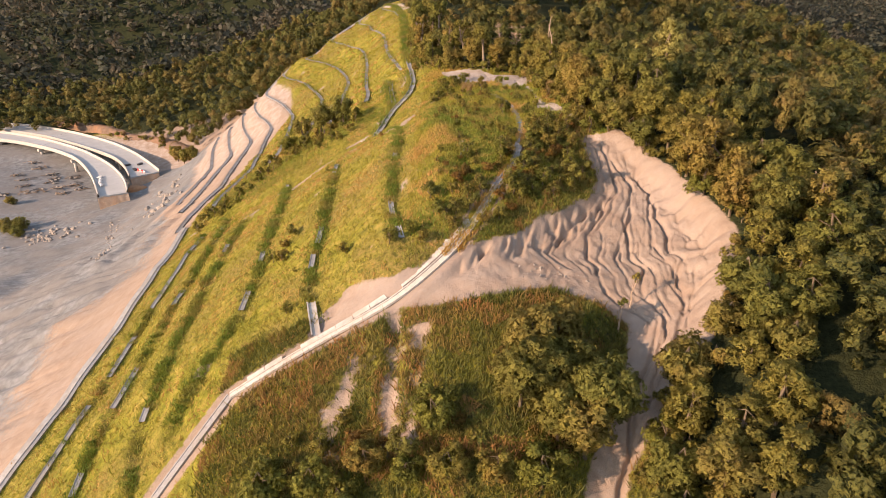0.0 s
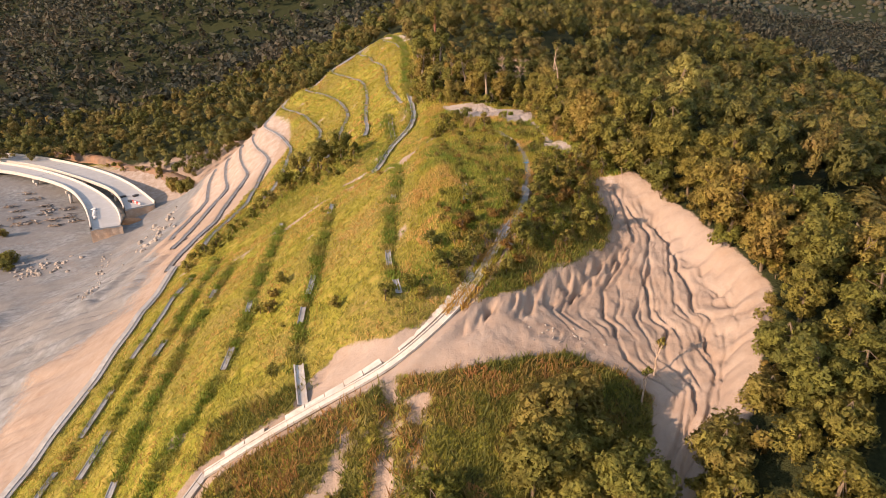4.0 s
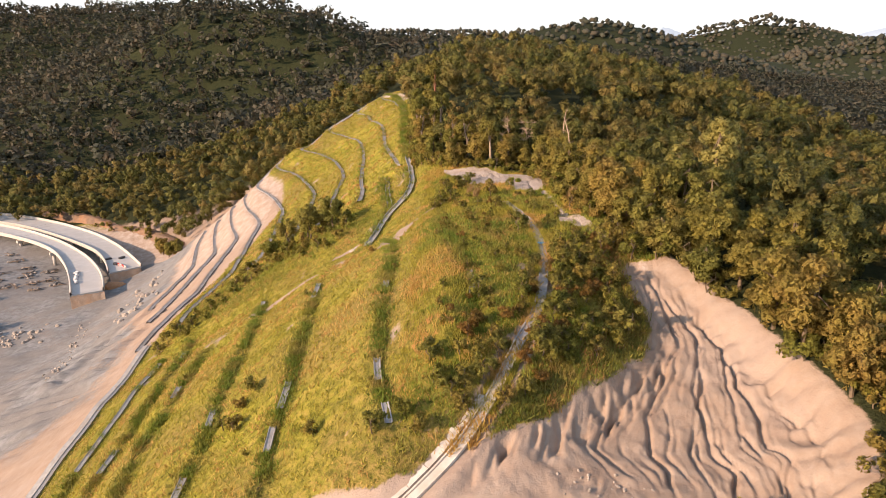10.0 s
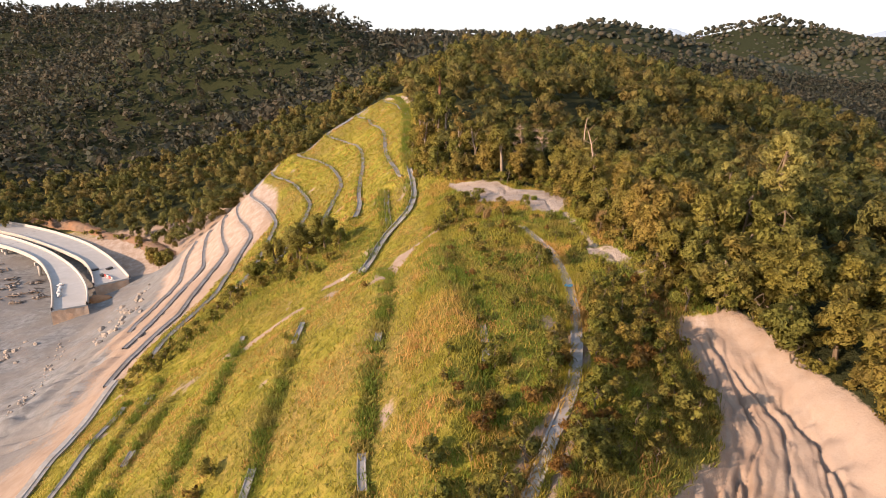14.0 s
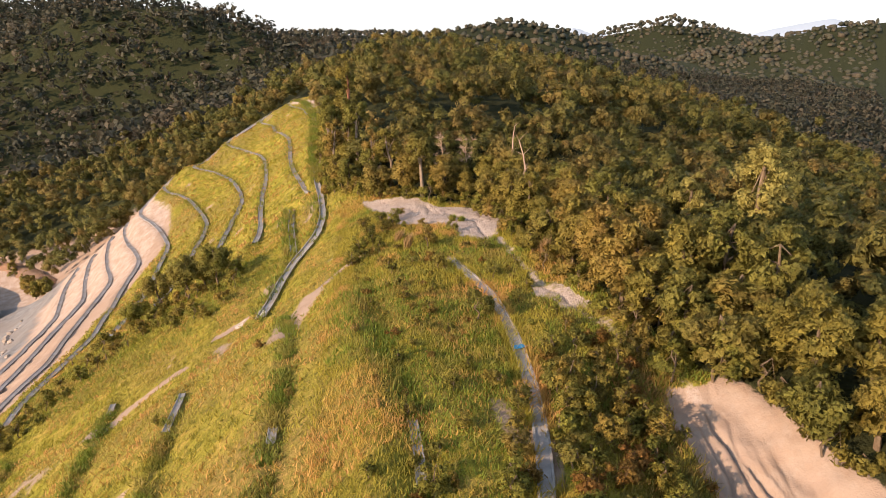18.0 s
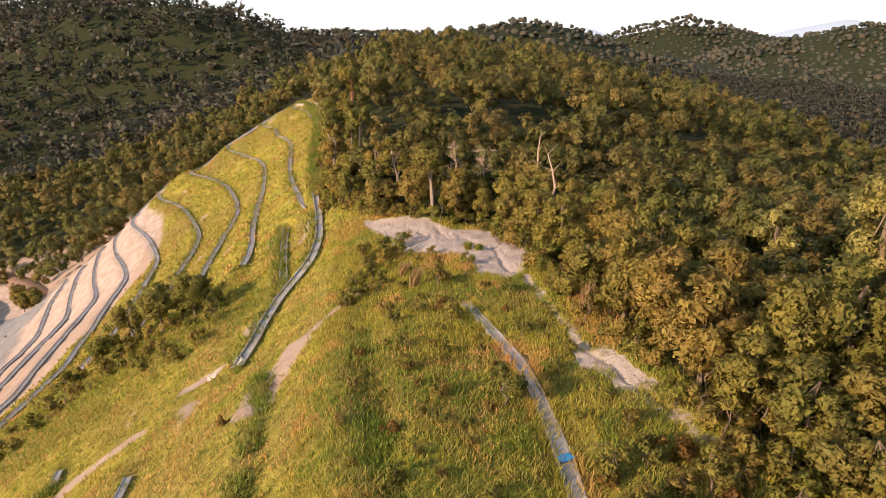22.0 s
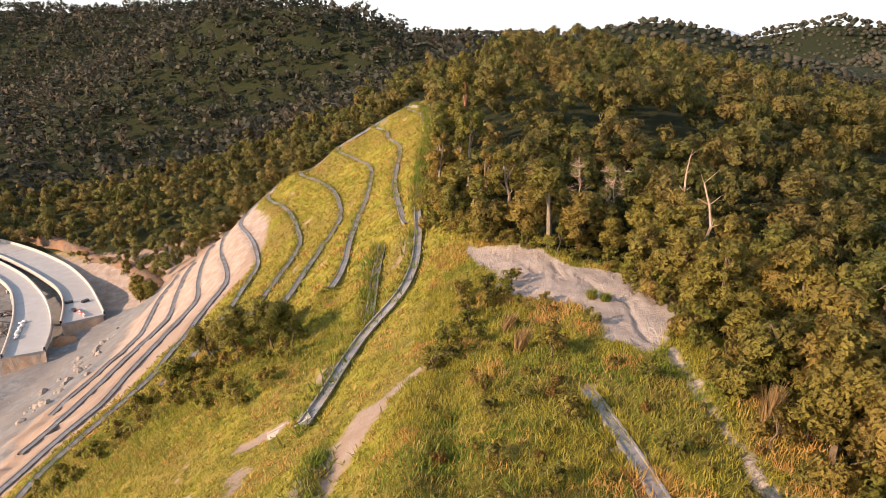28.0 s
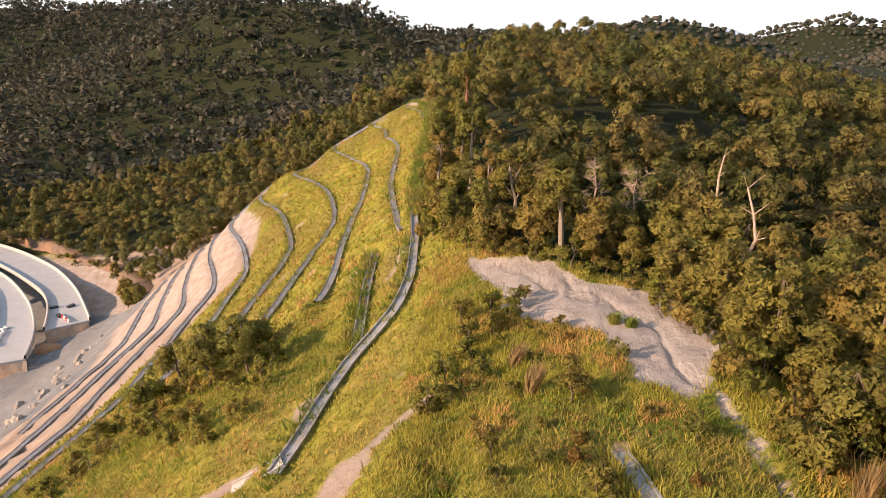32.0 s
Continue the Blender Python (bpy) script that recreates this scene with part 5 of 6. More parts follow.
def joined_trees(name, spots, rs, cards, size, radius, height, material, label, lobes=8, kinds=14, foot=(0.0, 0.2), fill=0.8, bulk=(0.26, 0.46)):
    """Distant woods: many crowns in one mesh, each tree of its own tint."""
    n = len(spots)
    shapes = []
    for k in range(kinds):
        r = np.random.RandomState(900 + k)
        wide, tall = r.uniform(0.75, 1.25), r.uniform(0.75, 1.3)
        shapes.append(crown_mesh(r, cards, lobes, radius * wide, height * tall, height * tall * r.uniform(*foot), size, 1, 0.7, 0.3, fill, bulk))
    which = rs.randint(0, kinds, n)
    ang, sr, sh, tint = rs.uniform(0, 6.28, n), rs.uniform(0.75, 1.25, n), rs.uniform(0.75, 1.3, n), rs.uniform(0, 1, n)
    z = height_at(spots) - 0.3
    vs, fs, ns, ts, at = [], [], [], [], 0
    for k, (v, f, nn, _) in enumerate(shapes):
        idx = np.nonzero(which == k)[0]
        m = len(idx)
        if not m:
            continue
        c, d = np.cos(ang[idx])[:, None], np.sin(ang[idx])[:, None]
        turn = lambda q: np.stack([q[:, 0] * c - q[:, 1] * d, q[:, 0] * d + q[:, 1] * c, q[:, 2] + 0 * c], 2)
        w = turn(v) * np.stack([sr[idx], sr[idx], sh[idx]], 1)[:, None, :] + np.stack([spots[idx, 0], spots[idx, 1], z[idx]], 1)[:, None, :]
        vs.append(w.reshape(-1, 3))
        ns.append(turn(nn).reshape(-1, 3))
        fs.append((f[None] + (at + np.arange(m) * len(v))[:, None, None]).reshape(-1, 3))
        ts.append(np.repeat(tint[idx], len(v)))
        at += m * len(v)
    t = np.concatenate(ts)
    ob = mesh_object(name, np.concatenate(vs), np.concatenate(fs), material, True, np.stack([t, t, t, t * 0 + 1], 1))
    soften(ob, np.concatenate(ns))
    return tagged(ob, label, "woods", kind="stuff")


def height_at(spots):
    return height(spots[:, 0], spots[:, 1])


rs = np.random.RandomState(12)


def east_wood(x, y):
    return (x - np.interp(y, EDGE_Y, EDGE_X) > 0.4) & (x < 200) & (woods(x, y) > 0.5)


def in_sight(x, y):
    """The part of the country that the camera's way opens up."""
    return (np.abs(x) < 0.85 * y + 30) & (y > 18)


def grassy(x, y):
    soil, sand, dust, wood = zones(x, y)
    t = rs.uniform(0, 1, np.shape(x))
    keep = (soil < 0.45 * t + 0.1) & (sand < 0.4) & (dust < 0.3) & (wood < 0.6)
    keep &= (y > 61.5) | (x < -16) | (t < 0.25)
    for line, spans in zip(NEAR_BERMS, BARE_DRAINS):
        for p, q in spans:
            keep &= (np.abs(x - at_y(line, y)) > 0.6) | (y < p) | (y > q)
    return keep & (along(TRACK, x, y)[0] > 0.8) & (along(CASCADE, x, y)[0] > 0.95)



# single trees and bushes of the open hill
def bush_kinds():
    out = []
    for i, (h, r, n, size, mat, label) in enumerate((
            (2.2, 1.3, 420, 0.30, LEAF_BUSH, "leafy green bush among the grass"), (3.0, 1.5, 480, 0.32, LEAF_BUSH, "tall olive bush on the open hill"), (1.6, 1.2, 360, 0.26, LEAF_RUST, "rust-brown bush above the eroded bank"),
            (2.6, 1.7, 500, 0.34, LEAF_B, "dark green bush on the slope"), (1.9, 1.0, 300, 0.28, LEAF_A, "yellow-green bush in sun"))):
        out.append(make_tree(40 + i, "bush", h, r, 0.05, n, size, mat, 11, label=label, category="bush", group="bushes of the hill"))
    return out


bush_spots = [(-2.2, 68.3), (-0.8, 73), (1.3, 75.6), (2.2, 78), (2.8, 80.5), (4.4, 83.2), (-5.9, 68.8), (-3.5, 70), (0.6, 71.2), (-1.5, 75.5), (3.6, 86), (-21.9, 88.7), (-22.3, 82.5), (-23, 87), (-24, 84), (-12, 73.4),
              (0.1, 137.5), (1, 147), (4.6, 150.6), (-1.6, 136.9), (5.2, 153.6), (3, 149), (2.2, 140), (1.2, 143.5), (-0.6, 141), (2.8, 153.2), (6.1, 156.1), (8.1, 134), (8.5, 124.4), (10, 108.7), (13.9, 99.7), (0.1, 153),
              (-14.6, 49), (-11.3, 47.8), (-8.3, 48), (-5.2, 47), (-3.1, 46), (-1.1, 45), (-16, 47), (-7, 45.5), (-12.5, 45.5), (3, 46), (1, 47.5), (-9.6, 50)]
between = scatter(rs, 3000, 4, 21, 72.5, 101, 1.55, lambda x, y: (along(TRACK, x, y)[0] > 1.9) & (x > np.interp(y, [70, 77, 90, 101], [6.5, 8.6, 12.6, 14])) & (scar_depth(x, y) < -1.8))
edge = scatter(rs, 9000, -14, 36, 44, 240, 1.8, lambda x, y: (np.abs(x - np.interp(y, EDGE_Y, EDGE_X) - 0.5) < 2.4) & (scar_depth(x, y) < -0.4))
hollow = scatter(rs, 900, -58, -20, 140, 176, 2.6, lambda x, y: np.abs(y - 158 - 0.25 * (x + 30) + 7 * np.sin(x * 0.2)) < 6)
lone = scatter(rs, 90, -30, 16, 60, 135, 6.5, lambda x, y: grassy(x, y) & (scar_depth(x, y) < -1))
crest = scatter(rs, 3000, -1, 21, 80, 152, 2.0, lambda x, y: grassy(x, y))
beside = scatter(rs, 900, -2, 14, 70, 96, 1.7, lambda x, y: (np.abs(along(TRACK, x, y)[0] - 1.9) < 0.8) & (scar_depth(x, y) < -0.5) & (rough(x / 4, y / 4, 81) > -0.3))
place(bush_kinds(), np.concatenate([np.array(bush_spots), beside]), rs, 0.75, 1.25, 0.05)
place(bush_kinds(), between, rs, 0.75, 1.2, 0.05)
place(bush_kinds(), np.concatenate([lone[:9], crest[:130]]), rs, 0.25, 0.7, 0.05)
shrubs = [make_tree(50 + i, "shrub", h, 1.7, -0.3, 260, 0.5, m, 7, label=l, category="shrub", group="shrubs at the wood's foot") for i, (h, m, l) in enumerate(((2.6, LEAF_A, "olive shrub at the foot of the wood"), (3.2, LEAF_BUSH, "leafy green shrub at the wood's edge"), (2.2, LEAF_BUSH, "low green shrub at the wood's edge")))]
bank_foot = refine([(-113, 290), (-124, 304), (-133, 316), (-141, 324), (-150, 329), (-163, 335), (-176, 343)], 3.4) + rs.normal(size=(1, 2)) * 0.5
place(shrubs, np.concatenate([edge, hollow[:50], bank_foot + rs.normal(size=bank_foot.shape) * 1.6]), rs, 0.7, 1.35, 0.05)
place([make_tree(53, "yard_bush", 5.0, 3.4, -0.3, 900, 0.7, LEAF_B, 16, label="dark green bush on the building ground", category="bush", group="bushes of the building ground")], [(-166, 230), (-160, 226.5), (-163, 234), (-170, 235), (-184, 262)], rs, 0.8, 1.2)
hollow_trees = [(-27, 163), (-24, 159.5), (-31, 165.5), (-36, 167), (-29.5, 161), (-26, 166.5), (-39, 164)]
place([make_tree(60, "hollow_tree", 7.0, 2.9, 0.3, 1500, 0.42, LEAF_B, 24, label="dark rounded evergreen tree in the hollow", group="trees in the hollow"),
       make_tree(61, "hollow_tree", 5.4, 2.6, 0.2, 1200, 0.42, LEAF_BUSH, 20, label="low dense tree in the hollow below the berms", group="trees in the hollow")], hollow_trees, rs, 1.05, 1.4)
mound = [(7.2, 48.6), (12.2, 51), (10.6, 46.6), (14.2, 48), (8.6, 51.8), (9.6, 49.4), (13, 45.8), (11.2, 53.4)]
place([make_tree(62, "mound_tree", 8.4, 3.6, 0.4, 3000, 0.6, LEAF_B, 44, label="broad dark green tree on the grassy mound", group="trees on the mound"),
       make_tree(63, "mound_tree", 7.2, 3.2, 0.3, 2700, 0.58, LEAF_B, 40, label="sunlit green tree on the grassy mound", group="trees on the mound")], mound, rs, 0.95, 1.2)
place([make_tree(67, "mound_shrub", 4.6, 2.6, 0.1, 1500, 0.5, LEAF_BUSH, 26, label="dense dark green shrub at the foot of the mound", category="shrub", group="shrubs on the mound")], [(-16.3, 44.6), (-11.5, 44.4), (-6.9, 45.6), (-3.1, 44.0), (-9.0, 43.0), (0.6, 43.5), (4.8, 43.1), (8.8, 42.9), (-0.5, 47.5)], rs, 0.7, 1.1)
place([make_tree(64, "pale_tree", 15.6, 3.3, 2.0, 3000, 0.6, LEAF_Y, 38, label="tall pale yellow-green tree above the wood")], [(37.1, 110.6)], rs, 1.0, 1.001)
place([make_tree(65, "yellow_tree", 11.5, 2.3, 3.0, 1100, 0.5, LEAF_Y, 18, label="slender yellow-green tree in the wood")], [(35.3, 119.9)], rs, 1.0, 1.001)
place([make_tree(68, "emergent_tree", 19.5, 3.4, 9.0, 1500, 0.6, LEAF_A, 16, RED_BARK, label="very tall tree with a reddish bare trunk on the ridge")], [(-1.7, 222)], rs, 1.0, 1.001)
place([make_tree(66, "sapling", 4.6, 0.8, 2.6, 110, 0.38, LEAF_BUSH, 6, DEADWOOD, label="thin sapling on the bare scar", group="saplings on the scar")], [(20.0, 60.2), (18.2, 57.4)], rs, 0.8, 1.1)

# woods close to the open hill: each tree a thing
near_kinds = [
    make_tree(1, "broadleaf_tree", 7.6, 3.0, -1.2, 1800, 0.62, LEAF_A, 32, label="olive broadleaf tree in sun at the edge of the wood", group="trees at the wood's edge"),
    make_tree(2, "broadleaf_tree", 9.0, 2.9, -1.2, 1800, 0.62, LEAF_A, 32, label="tall olive-brown tree in the wood above the scar", group="trees at the wood's edge"),
    make_tree(3, "broadleaf_tree", 6.6, 3.0, -1.2, 1800, 0.62, LEAF_B, 30, label="dense green tree on the slope beside the hill", group="trees at the wood's edge"),
    make_tree(4, "broadleaf_tree", 8.4, 3.1, -1.2, 1800, 0.62, LEAF_B, 30, label="dark green spreading tree in the wood", group="trees at the wood's edge"),
    make_tree(5, "broadleaf_tree", 7.2, 2.8, -1.2, 1750, 0.6, LEAF_A, 28, label="ochre-tinged tree with an open crown", group="trees at the wood's edge"),
]
tall_kinds = [
    make_tree(6, "tall_tree", 13.5, 2.9, 3.2, 1700, 0.6, LEAF_B, 18, PALE_BARK, label="tall green tree with a pale bare stem in the wood", group="tall trees of the wood"),
    make_tree(7, "tall_tree", 12.0, 2.7, 2.6, 1600, 0.6, LEAF_A, 16, PALE_BARK, label="tall sunlit olive tree with a pale stem", group="tall trees of the wood"),
    make_tree(8, "tall_tree", 10.5, 3.0, 3.4, 1500, 0.6, LEAF_B, 18, PALE_BARK, label="spreading dark green tree on a pale stem", group="tall trees of the wood"),
]
near_spots = scatter(rs, 26000, 14, 75, 22, 180, 3.3, lambda x, y: east_wood(x, y) & (x - np.interp(y, EDGE_Y, EDGE_X) < 10))
far_row = scatter(rs, 5000, -12, 45, 165, 235, 4.0, lambda x, y: east_wood(x, y) & (x - np.interp(y, EDGE_Y, EDGE_X) < 6), near_spots)
_tall = rs.uniform(0, 1, len(far_row)) < 0.6
bank_trees = np.array([(-115, 292), (-118, 297), (-122.5, 302), (-128, 309), (-120, 293), (-127, 304), (-133, 315), (-141, 323)])
place(near_kinds, np.concatenate([bank_trees, near_spots, far_row[~_tall][:25]]), rs, 0.8, 1.2)
place(tall_kinds, far_row[_tall][:40], rs, 0.75, 1.15)
NEAR = np.concatenate([near_spots, far_row[~_tall][:25], far_row[_tall][:40]])

# the woods behind
slope_spots = scatter(rs, 60000, -8, 190, 22, 200, 3.8, lambda x, y: (woods(x, y) > 0.5) & in_sight(x, y), NEAR)
joined_trees("mid_woods", slope_spots, rs, 165, 1.15, 3.4, 8.6, LEAF_MID, "mixed olive and green woods on the hill", 8, foot=(-0.25, 0.0), fill=0.85, bulk=(0.22, 0.42))
ridge_spots = scatter(rs, 46000, -320, 190, 165, 430, 6.4, lambda x, y: (woods(x, y) > 0.4) & in_sight(x, y) & ((x < 10) | (y > 180)), np.concatenate([NEAR, slope_spots[slope_spots[:, 1] > 160]]))
joined_trees("ridge_woods", ridge_spots, rs, 120, 1.6, 4.9, 13.0, LEAF_MID, "tall sunlit woods on the ridge behind the cut slope", 7, fill=0.85, bulk=(0.22, 0.4))
far_spots = scatter(rs, 70000, -700, 900, 300, 1350, 11.2, lambda x, y: (woods(x, y) > 0.5) & (np.abs(x) < 0.8 * y) & ((y > 430) | (x < -320) | (x > 190)))
joined_trees("far_woods", far_spots, rs, 44, 3.6, 9.0, 13, LEAF_HAZY, "dark forested hills beyond the cleared slope", 7, 24, (-0.4, 0.0), 0, (0.3, 0.5))
hill_spots = scatter(rs, 30000, -1500, 2200, 1150, 2700, 12.0, lambda x, y: (np.abs(x) < 0.8 * y) & ((y > 1350) | (x > 900) | (x < -700)) & (ridge_height(x, y) > 3))
joined_trees("distant_woods", hill_spots, rs, 2, 4.0, 8.5, 7, LEAF_HAZY, "forested hills on the skyline", 1, 20, (-1.0, -0.7), 1.0, (0.7, 0.95))


# grass on the open slopes
def grass_tufts(name, spots, rs, blades, tall, spread, wide, label, material=GRASS, lean=0.5):
    n = len(spots) * blades
    z = height_at(spots)
    base = np.repeat(np.stack([spots[:, 0], spots[:, 1], z - 0.05], 1), blades, 0)
    base[:, :2] += rs.normal(size=(n, 2)) * spread
    a = rs.uniform(0, 6.2832, n)
    h = tall * rs.uniform(0.5, 1.3, n)
    side = np.stack([np.cos(a), np.sin(a), np.zeros(n)], 1) * (wide * rs.uniform(0.6, 1.4, n))[:, None]
    tip = np.stack([rs.normal(size=n) * lean * h, rs.normal(size=n) * lean * h, h], 1)
    v = np.stack([base - side, base + side, base + tip * 0.6 + side * 0.7, base + tip], 1).reshape(-1, 3)
    i = np.arange(n) * 4
    f = np.concatenate([np.stack([i, i + 1, i + 2], 1), np.stack([i, i + 2, i + 3], 1)])
    return tagged(mesh_object(name, v, f, material, False), label, "grass", kind="stuff")


def random_spots(n, x0, x1, y0, y1):
    x, y = rs.uniform(x0, x1, n), rs.uniform(y0, y1, n)
    k = grassy(x, y)
    return np.stack([x[k], y[k]], 1)


grass_tufts("grass", random_spots(42000, -64, 26, 40, 172), rs, 4, 0.36, 0.22, 0.055, "sunlit yellow-green grass over the cut slopes")
grass_tufts("far_grass", random_spots(16000, -95, 4, 165, 345), rs, 4, 0.5, 0.35, 0.14, "short yellow-green grass on the far berms")
_w = np.array(OVERGROWN)
_w = np.concatenate([_w + rs.normal(size=_w.shape) * (0.2 + 0.055 * k, 0.5) + (0.1, 0) for k in range(13)])
_w = _w[rough(_w[:, 0] / 2.6, _w[:, 1] / 2.6, 74) > -0.12]
grass_tufts("weeds", _w[(along(TRACK, _w[:, 0], _w[:, 1])[0] > 1.2)], rs, 6, 0.5, 0.22, 0.06, "dark green weeds overgrowing the berm drains", WEED)
_e = scatter(rs, 30000, -4, 26, 62, 172, 0.45, grassy)
_g = rough(_e[:, 0] / 7, _e[:, 1] / 7, 44) + 0.25 * ramp(_e[:, 0], -3, 5) * (1 - ramp(_e[:, 1], 110, 140)) > 0.08
grass_tufts("tall_grass", _e[~_g], rs, 13, 0.6, 0.25, 0.03, "tall straw-coloured grass on the crest", GRASS, 0.35)
_h = scatter(rs, 16000, -62, -12, 136, 178, 0.55, lambda x, y: np.exp(-((x + 34) / 22) ** 2 - ((y - 156) / 13) ** 2) + 0.25 * rough(x / 5, y / 5, 75) > 0.4)
grass_tufts("green_grass", np.concatenate([_e[_g], _h]), rs, 11, 0.55, 0.25, 0.04, "tall green weeds on the crest and in the hollow", WEED, 0.4)
_c = np.concatenate([refine([p for p in CASCADE if p[1] > 196], 0.35)[:, :2], refine([p for p in CASCADE if p[1] < 196], 1.5)[:, :2] + rs.choice([-0.95, 0.95], (1, 1)), refine(SIDE_DRAIN, 0.6)[:, :2] - 0.6])
_c = np.concatenate([_c + rs.normal(size=_c.shape) * 0.8 for _ in range(3)])
grass_tufts("drain_weeds", _c, rs, 7, 1.1, 0.3, 0.08, "dark weeds hanging over the upper cascade drain", WEED)
_t = refine([p for p in TRACK if p[1] > 64], 0.3)[:, :2]
_t = np.concatenate([_t + rs.choice([-1.0, 1.0], (len(_t), 1)) * rs.uniform(0.52, 1.05, (len(_t), 1)) * (1, 0.25) for _ in range(8)])
_t = _t[rough(_t[:, 0] / 3, _t[:, 1] / 3, 71) > -0.25]
grass_tufts("verge_grass", _t, rs, 7, 0.75, 0.16, 0.05, "rough straw and green grass leaning over the hill drain", GRASS, 0.5)
_f = np.array(FAR_BERMS) + (0.2, 0)
_f = np.concatenate([_f + rs.normal(size=_f.shape) * (0.75, 0.8) for _ in range(5)])
_f = _f[(rough(_f[:, 0] / 9, _f[:, 1] / 9, 73) > -0.15) & (zones(_f[:, 0], _f[:, 1])[0] < 0.3)]
grass_tufts("berm_weeds", _f, rs, 6, 0.6, 0.3, 0.09, "weeds along the drains of the far berms", WEED, 0.5)
_q = scatter(rs, 16000, 1, 22, 63, 97, 0.4, lambda x, y: (scar_depth(x, y) < -0.1) & (scar_depth(x, y) > -3.6) & (along(TRACK, x, y)[0] > 1.1))
grass_tufts("rim_scrub", _q, rs, 8, 0.7, 0.2, 0.05, "rust-brown and green scrub above the eroded scar", SCRUB, 0.45)
_m = scatter(rs, 36000, -24, 21, 40, 63, 0.34, lambda x, y: (scar_depth(x, y) < -0.3) & (along(TRACK, x, y)[0] > 1.2) & (zones(x, y)[0] < 0.5))
grass_tufts("mound_scrub", _m, rs, 8, 0.75, 0.2, 0.06, "rough green and rust-brown scrub on the mound", SCRUB, 0.45)


# reeds, bare trees and bananas
def reed_clump(x, y, tall, n, label, lean=(0.1, 0.0), mat=REED):
    r = np.random.RandomState(int(x * 10))
    a = r.uniform(0, 6.28, n)
    base = np.stack([np.cos(a), np.sin(a), 0 * a], 1) * r.uniform(0, 0.45, n)[:, None]
    h = tall * r.uniform(0.55, 1.1, n)
    tip = base * 1.9 + np.stack([lean[0] * h + 0.12 * h * r.normal(size=n), lean[1] * h + 0.12 * h * r.normal(size=n), h], 1)
    side = np.stack([-np.sin(a), np.cos(a), 0 * a], 1) * 0.035
    mid = (base + tip) / 2 + np.array([0, 0, 0.12 * tall])
    v = np.stack([base - side, base + side, mid + side, mid - side, tip], 1).reshape(-1, 3)
    i = np.arange(n) * 5
    f = np.concatenate([np.stack([i, i + 1, i + 2], 1), np.stack([i, i + 2, i + 3], 1), np.stack([i + 3, i + 2, i + 4], 1)])
    ob = thing("reed_clump", (x, y, gz(x, y) - 0.05), label, "grass clump", "clumps of tall reed")
    tagged(array_part("stalk_tuft", v, f, mat, ob), kind="stuff")


reed_clump(20.0, 122.3, 2.8, 260, "tall tawny dry reed clump beside the sandy strip")
reed_clump(19.9, 139.5, 1.6, 120, "small tawny reed clump at the edge of the sand")
reed_clump(5.6, 136.5, 2.2, 200, "pale dry reed clump on the shaded crest", (0.3, 0.1))
reed_clump(4.6, 141.5, 2.0, 180, "pale dry reed clump leaning over the crest", (0.35, 0.0))
reed_clump(13.2, 147.5, 1.0, 260, "dark green grass clump on the sand", (0, 0), WEED)
reed_clump(14.4, 146.6, 0.9, 240, "low green grass clump on the sand", (0, 0), WEED)


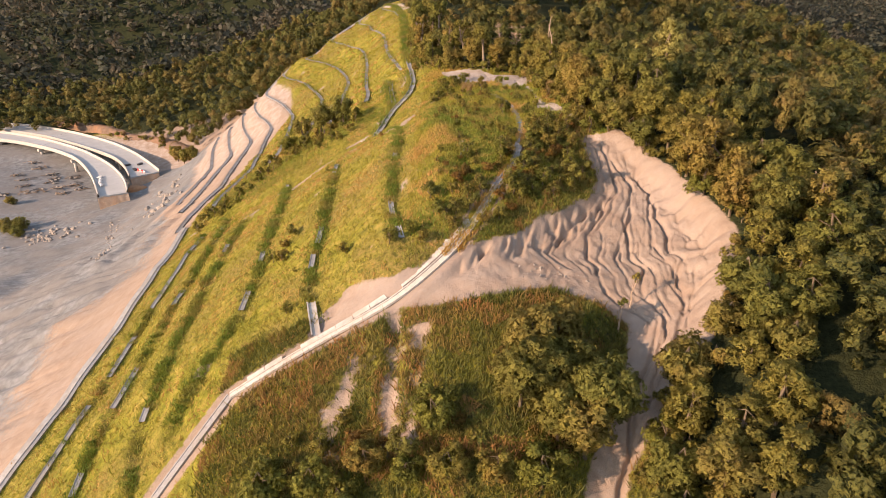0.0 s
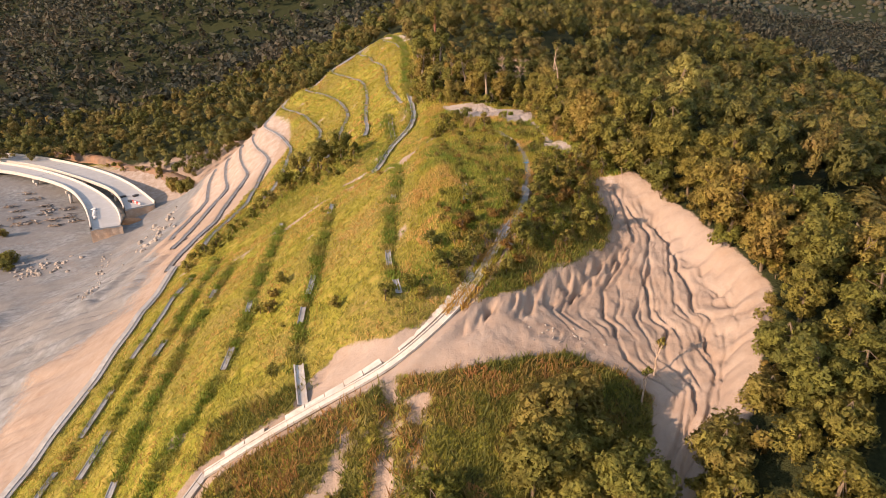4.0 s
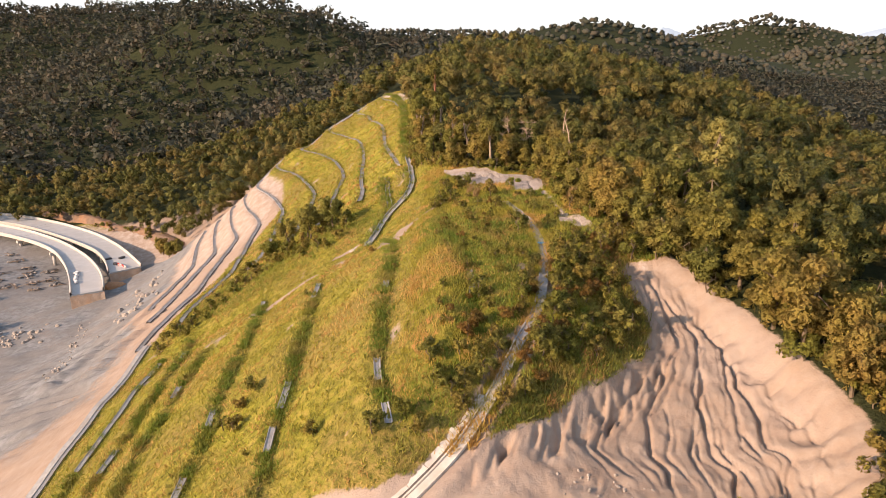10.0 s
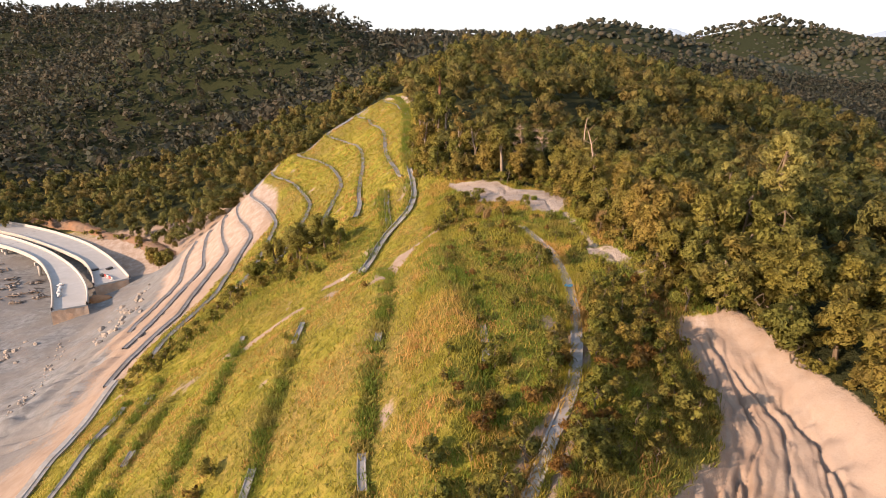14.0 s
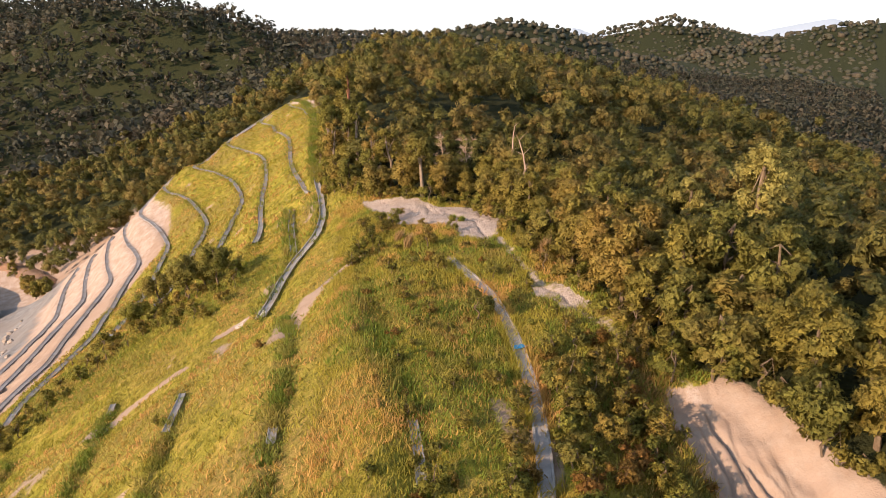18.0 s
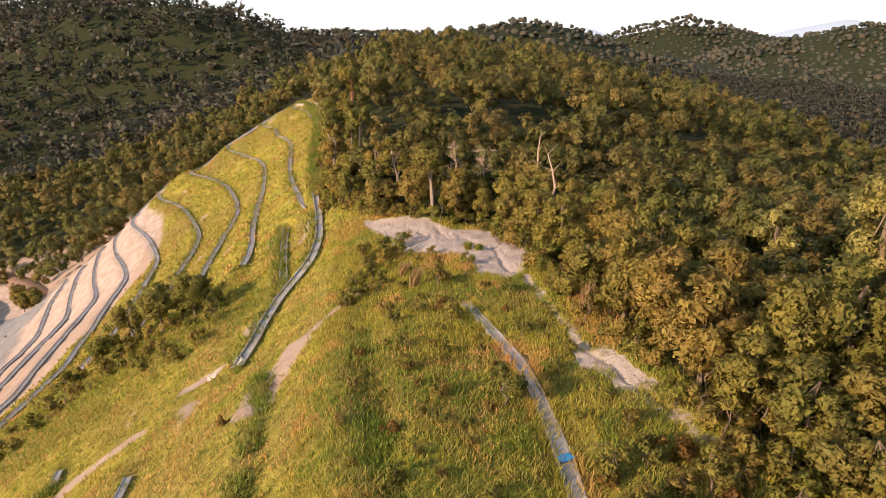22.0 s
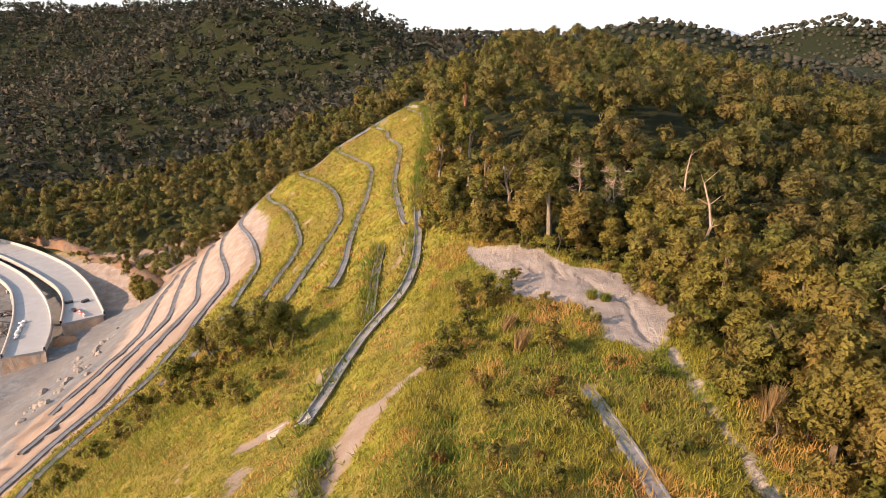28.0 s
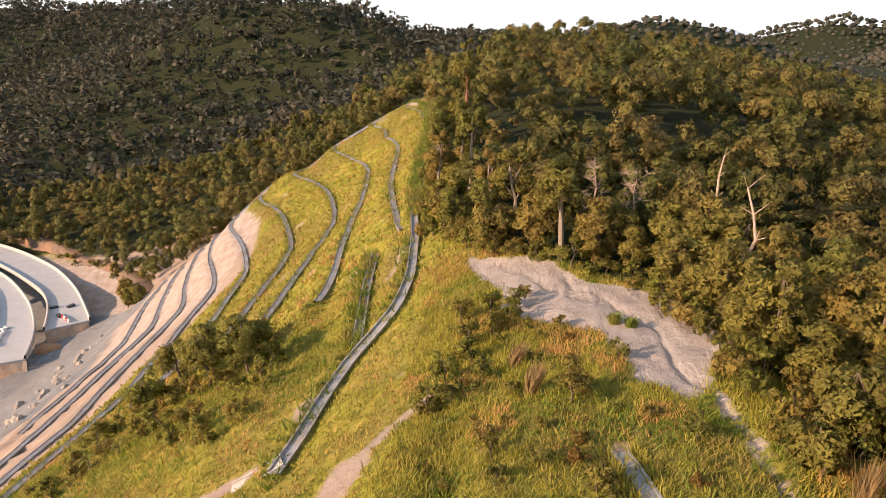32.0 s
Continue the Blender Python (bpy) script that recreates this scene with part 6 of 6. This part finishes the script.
def bare_tree(name, x, y, tall, seed, spread, label, twigs=0):
    r = random.Random(seed)
    bm = bmesh.new()
    p, rad = Vector((0, 0, -0.3)), 0.035 * tall
    tips = []
    for k in range(5):
        q = Vector((p.x + r.uniform(-1, 1) * spread * 0.4, p.y + r.uniform(-1, 1) * spread * 0.4, tall * (k + 1) / 5))
        limb(bm, p, q, rad, rad * 0.72)
        p, rad = q, rad * 0.72
        if k >= 1:
            for _ in range(2 + twigs // 2):
                e = q + Vector((r.uniform(-1, 1), r.uniform(-1, 1), r.uniform(0.3, 1))) * spread
                limb(bm, q, e, rad * 0.55, rad * 0.15, 5)
                tips.append((e, rad * 0.3))
    ob = thing(name, (x, y, gz(x, y)), label, "dead tree", "bare trees in the wood")
    part("trunk", bm, DEADWOOD, ob)
    if twigs:
        bm = bmesh.new()
        for e, rr in tips:
            for _ in range(twigs * 3):
                limb(bm, e, e + Vector((r.uniform(-1, 1), r.uniform(-1, 1), r.uniform(0, 0.9))) * 0.9, 0.02, 0.006, 3)
        tagged(part("twig_tuft", bm, DEADWOOD, ob), kind="stuff")


bare_tree("dead_tree", 25.8, 163.8, 10.8, 3, 0.9, "tall pale dead trunk standing in the wood")
bare_tree("dead_tree", 23.5, 149.0, 10.4, 5, 1.5, "forked pale dead tree in the wood")
bare_tree("bare_tree", 14.5, 172, 7.5, 7, 1.3, "small leafless tree with pinkish twigs", 5)
bare_tree("bare_tree", 19.5, 169.5, 7.0, 9, 1.4, "leafless tree with reddish twigs above the sand", 5)


def banana(x, y, tall, seed):
    r = random.Random(seed)
    ob = thing("banana_plant", (x, y, gz(x, y)), "broad-leaved banana plant in the green hollow", "plant", "banana plants")
    bm = bmesh.new()
    limb(bm, (0, 0, -0.2), (0, 0, tall * 0.5), 0.12, 0.08)
    part("stem", bm, BARK, ob)
    for k in range(7):
        a = k * 0.9 + r.uniform(-0.2, 0.2)
        bm = bmesh.new()
        rows = []
        for i in range(6):
            t = i / 5
            out, up = tall * 0.62 * t, tall * (0.5 + 0.55 * t - 0.75 * t * t)
            w = 0.26 * math.sin(math.pi * min(0.96, 0.12 + t * 0.86))
            c = Vector((math.cos(a) * out, math.sin(a) * out, up))
            side = Vector((-math.sin(a), math.cos(a), 0)) * w
            rows.append((bm.verts.new(c - side), bm.verts.new(c - Vector((0, 0, 0.06))), bm.verts.new(c + side)))
        for r0, r1 in zip(rows, rows[1:]):
            bm.faces.new((r0[0], r0[1], r1[1], r1[0]))
            bm.faces.new((r0[1], r0[2], r1[2], r1[1]))
        part("leaf", bm, LEAF_BUSH, ob)


for _x, _y, _t, _s in ((-41.6, 155, 2.6, 1), (-38.2, 155.6, 2.2, 2), (-47.5, 161.5, 2.4, 3), (15.2, 79.6, 1.6, 4), (3.4, 45.8, 2.0, 5), (-52, 166, 2.2, 6)):
    banana(_x, _y, _t, _s)
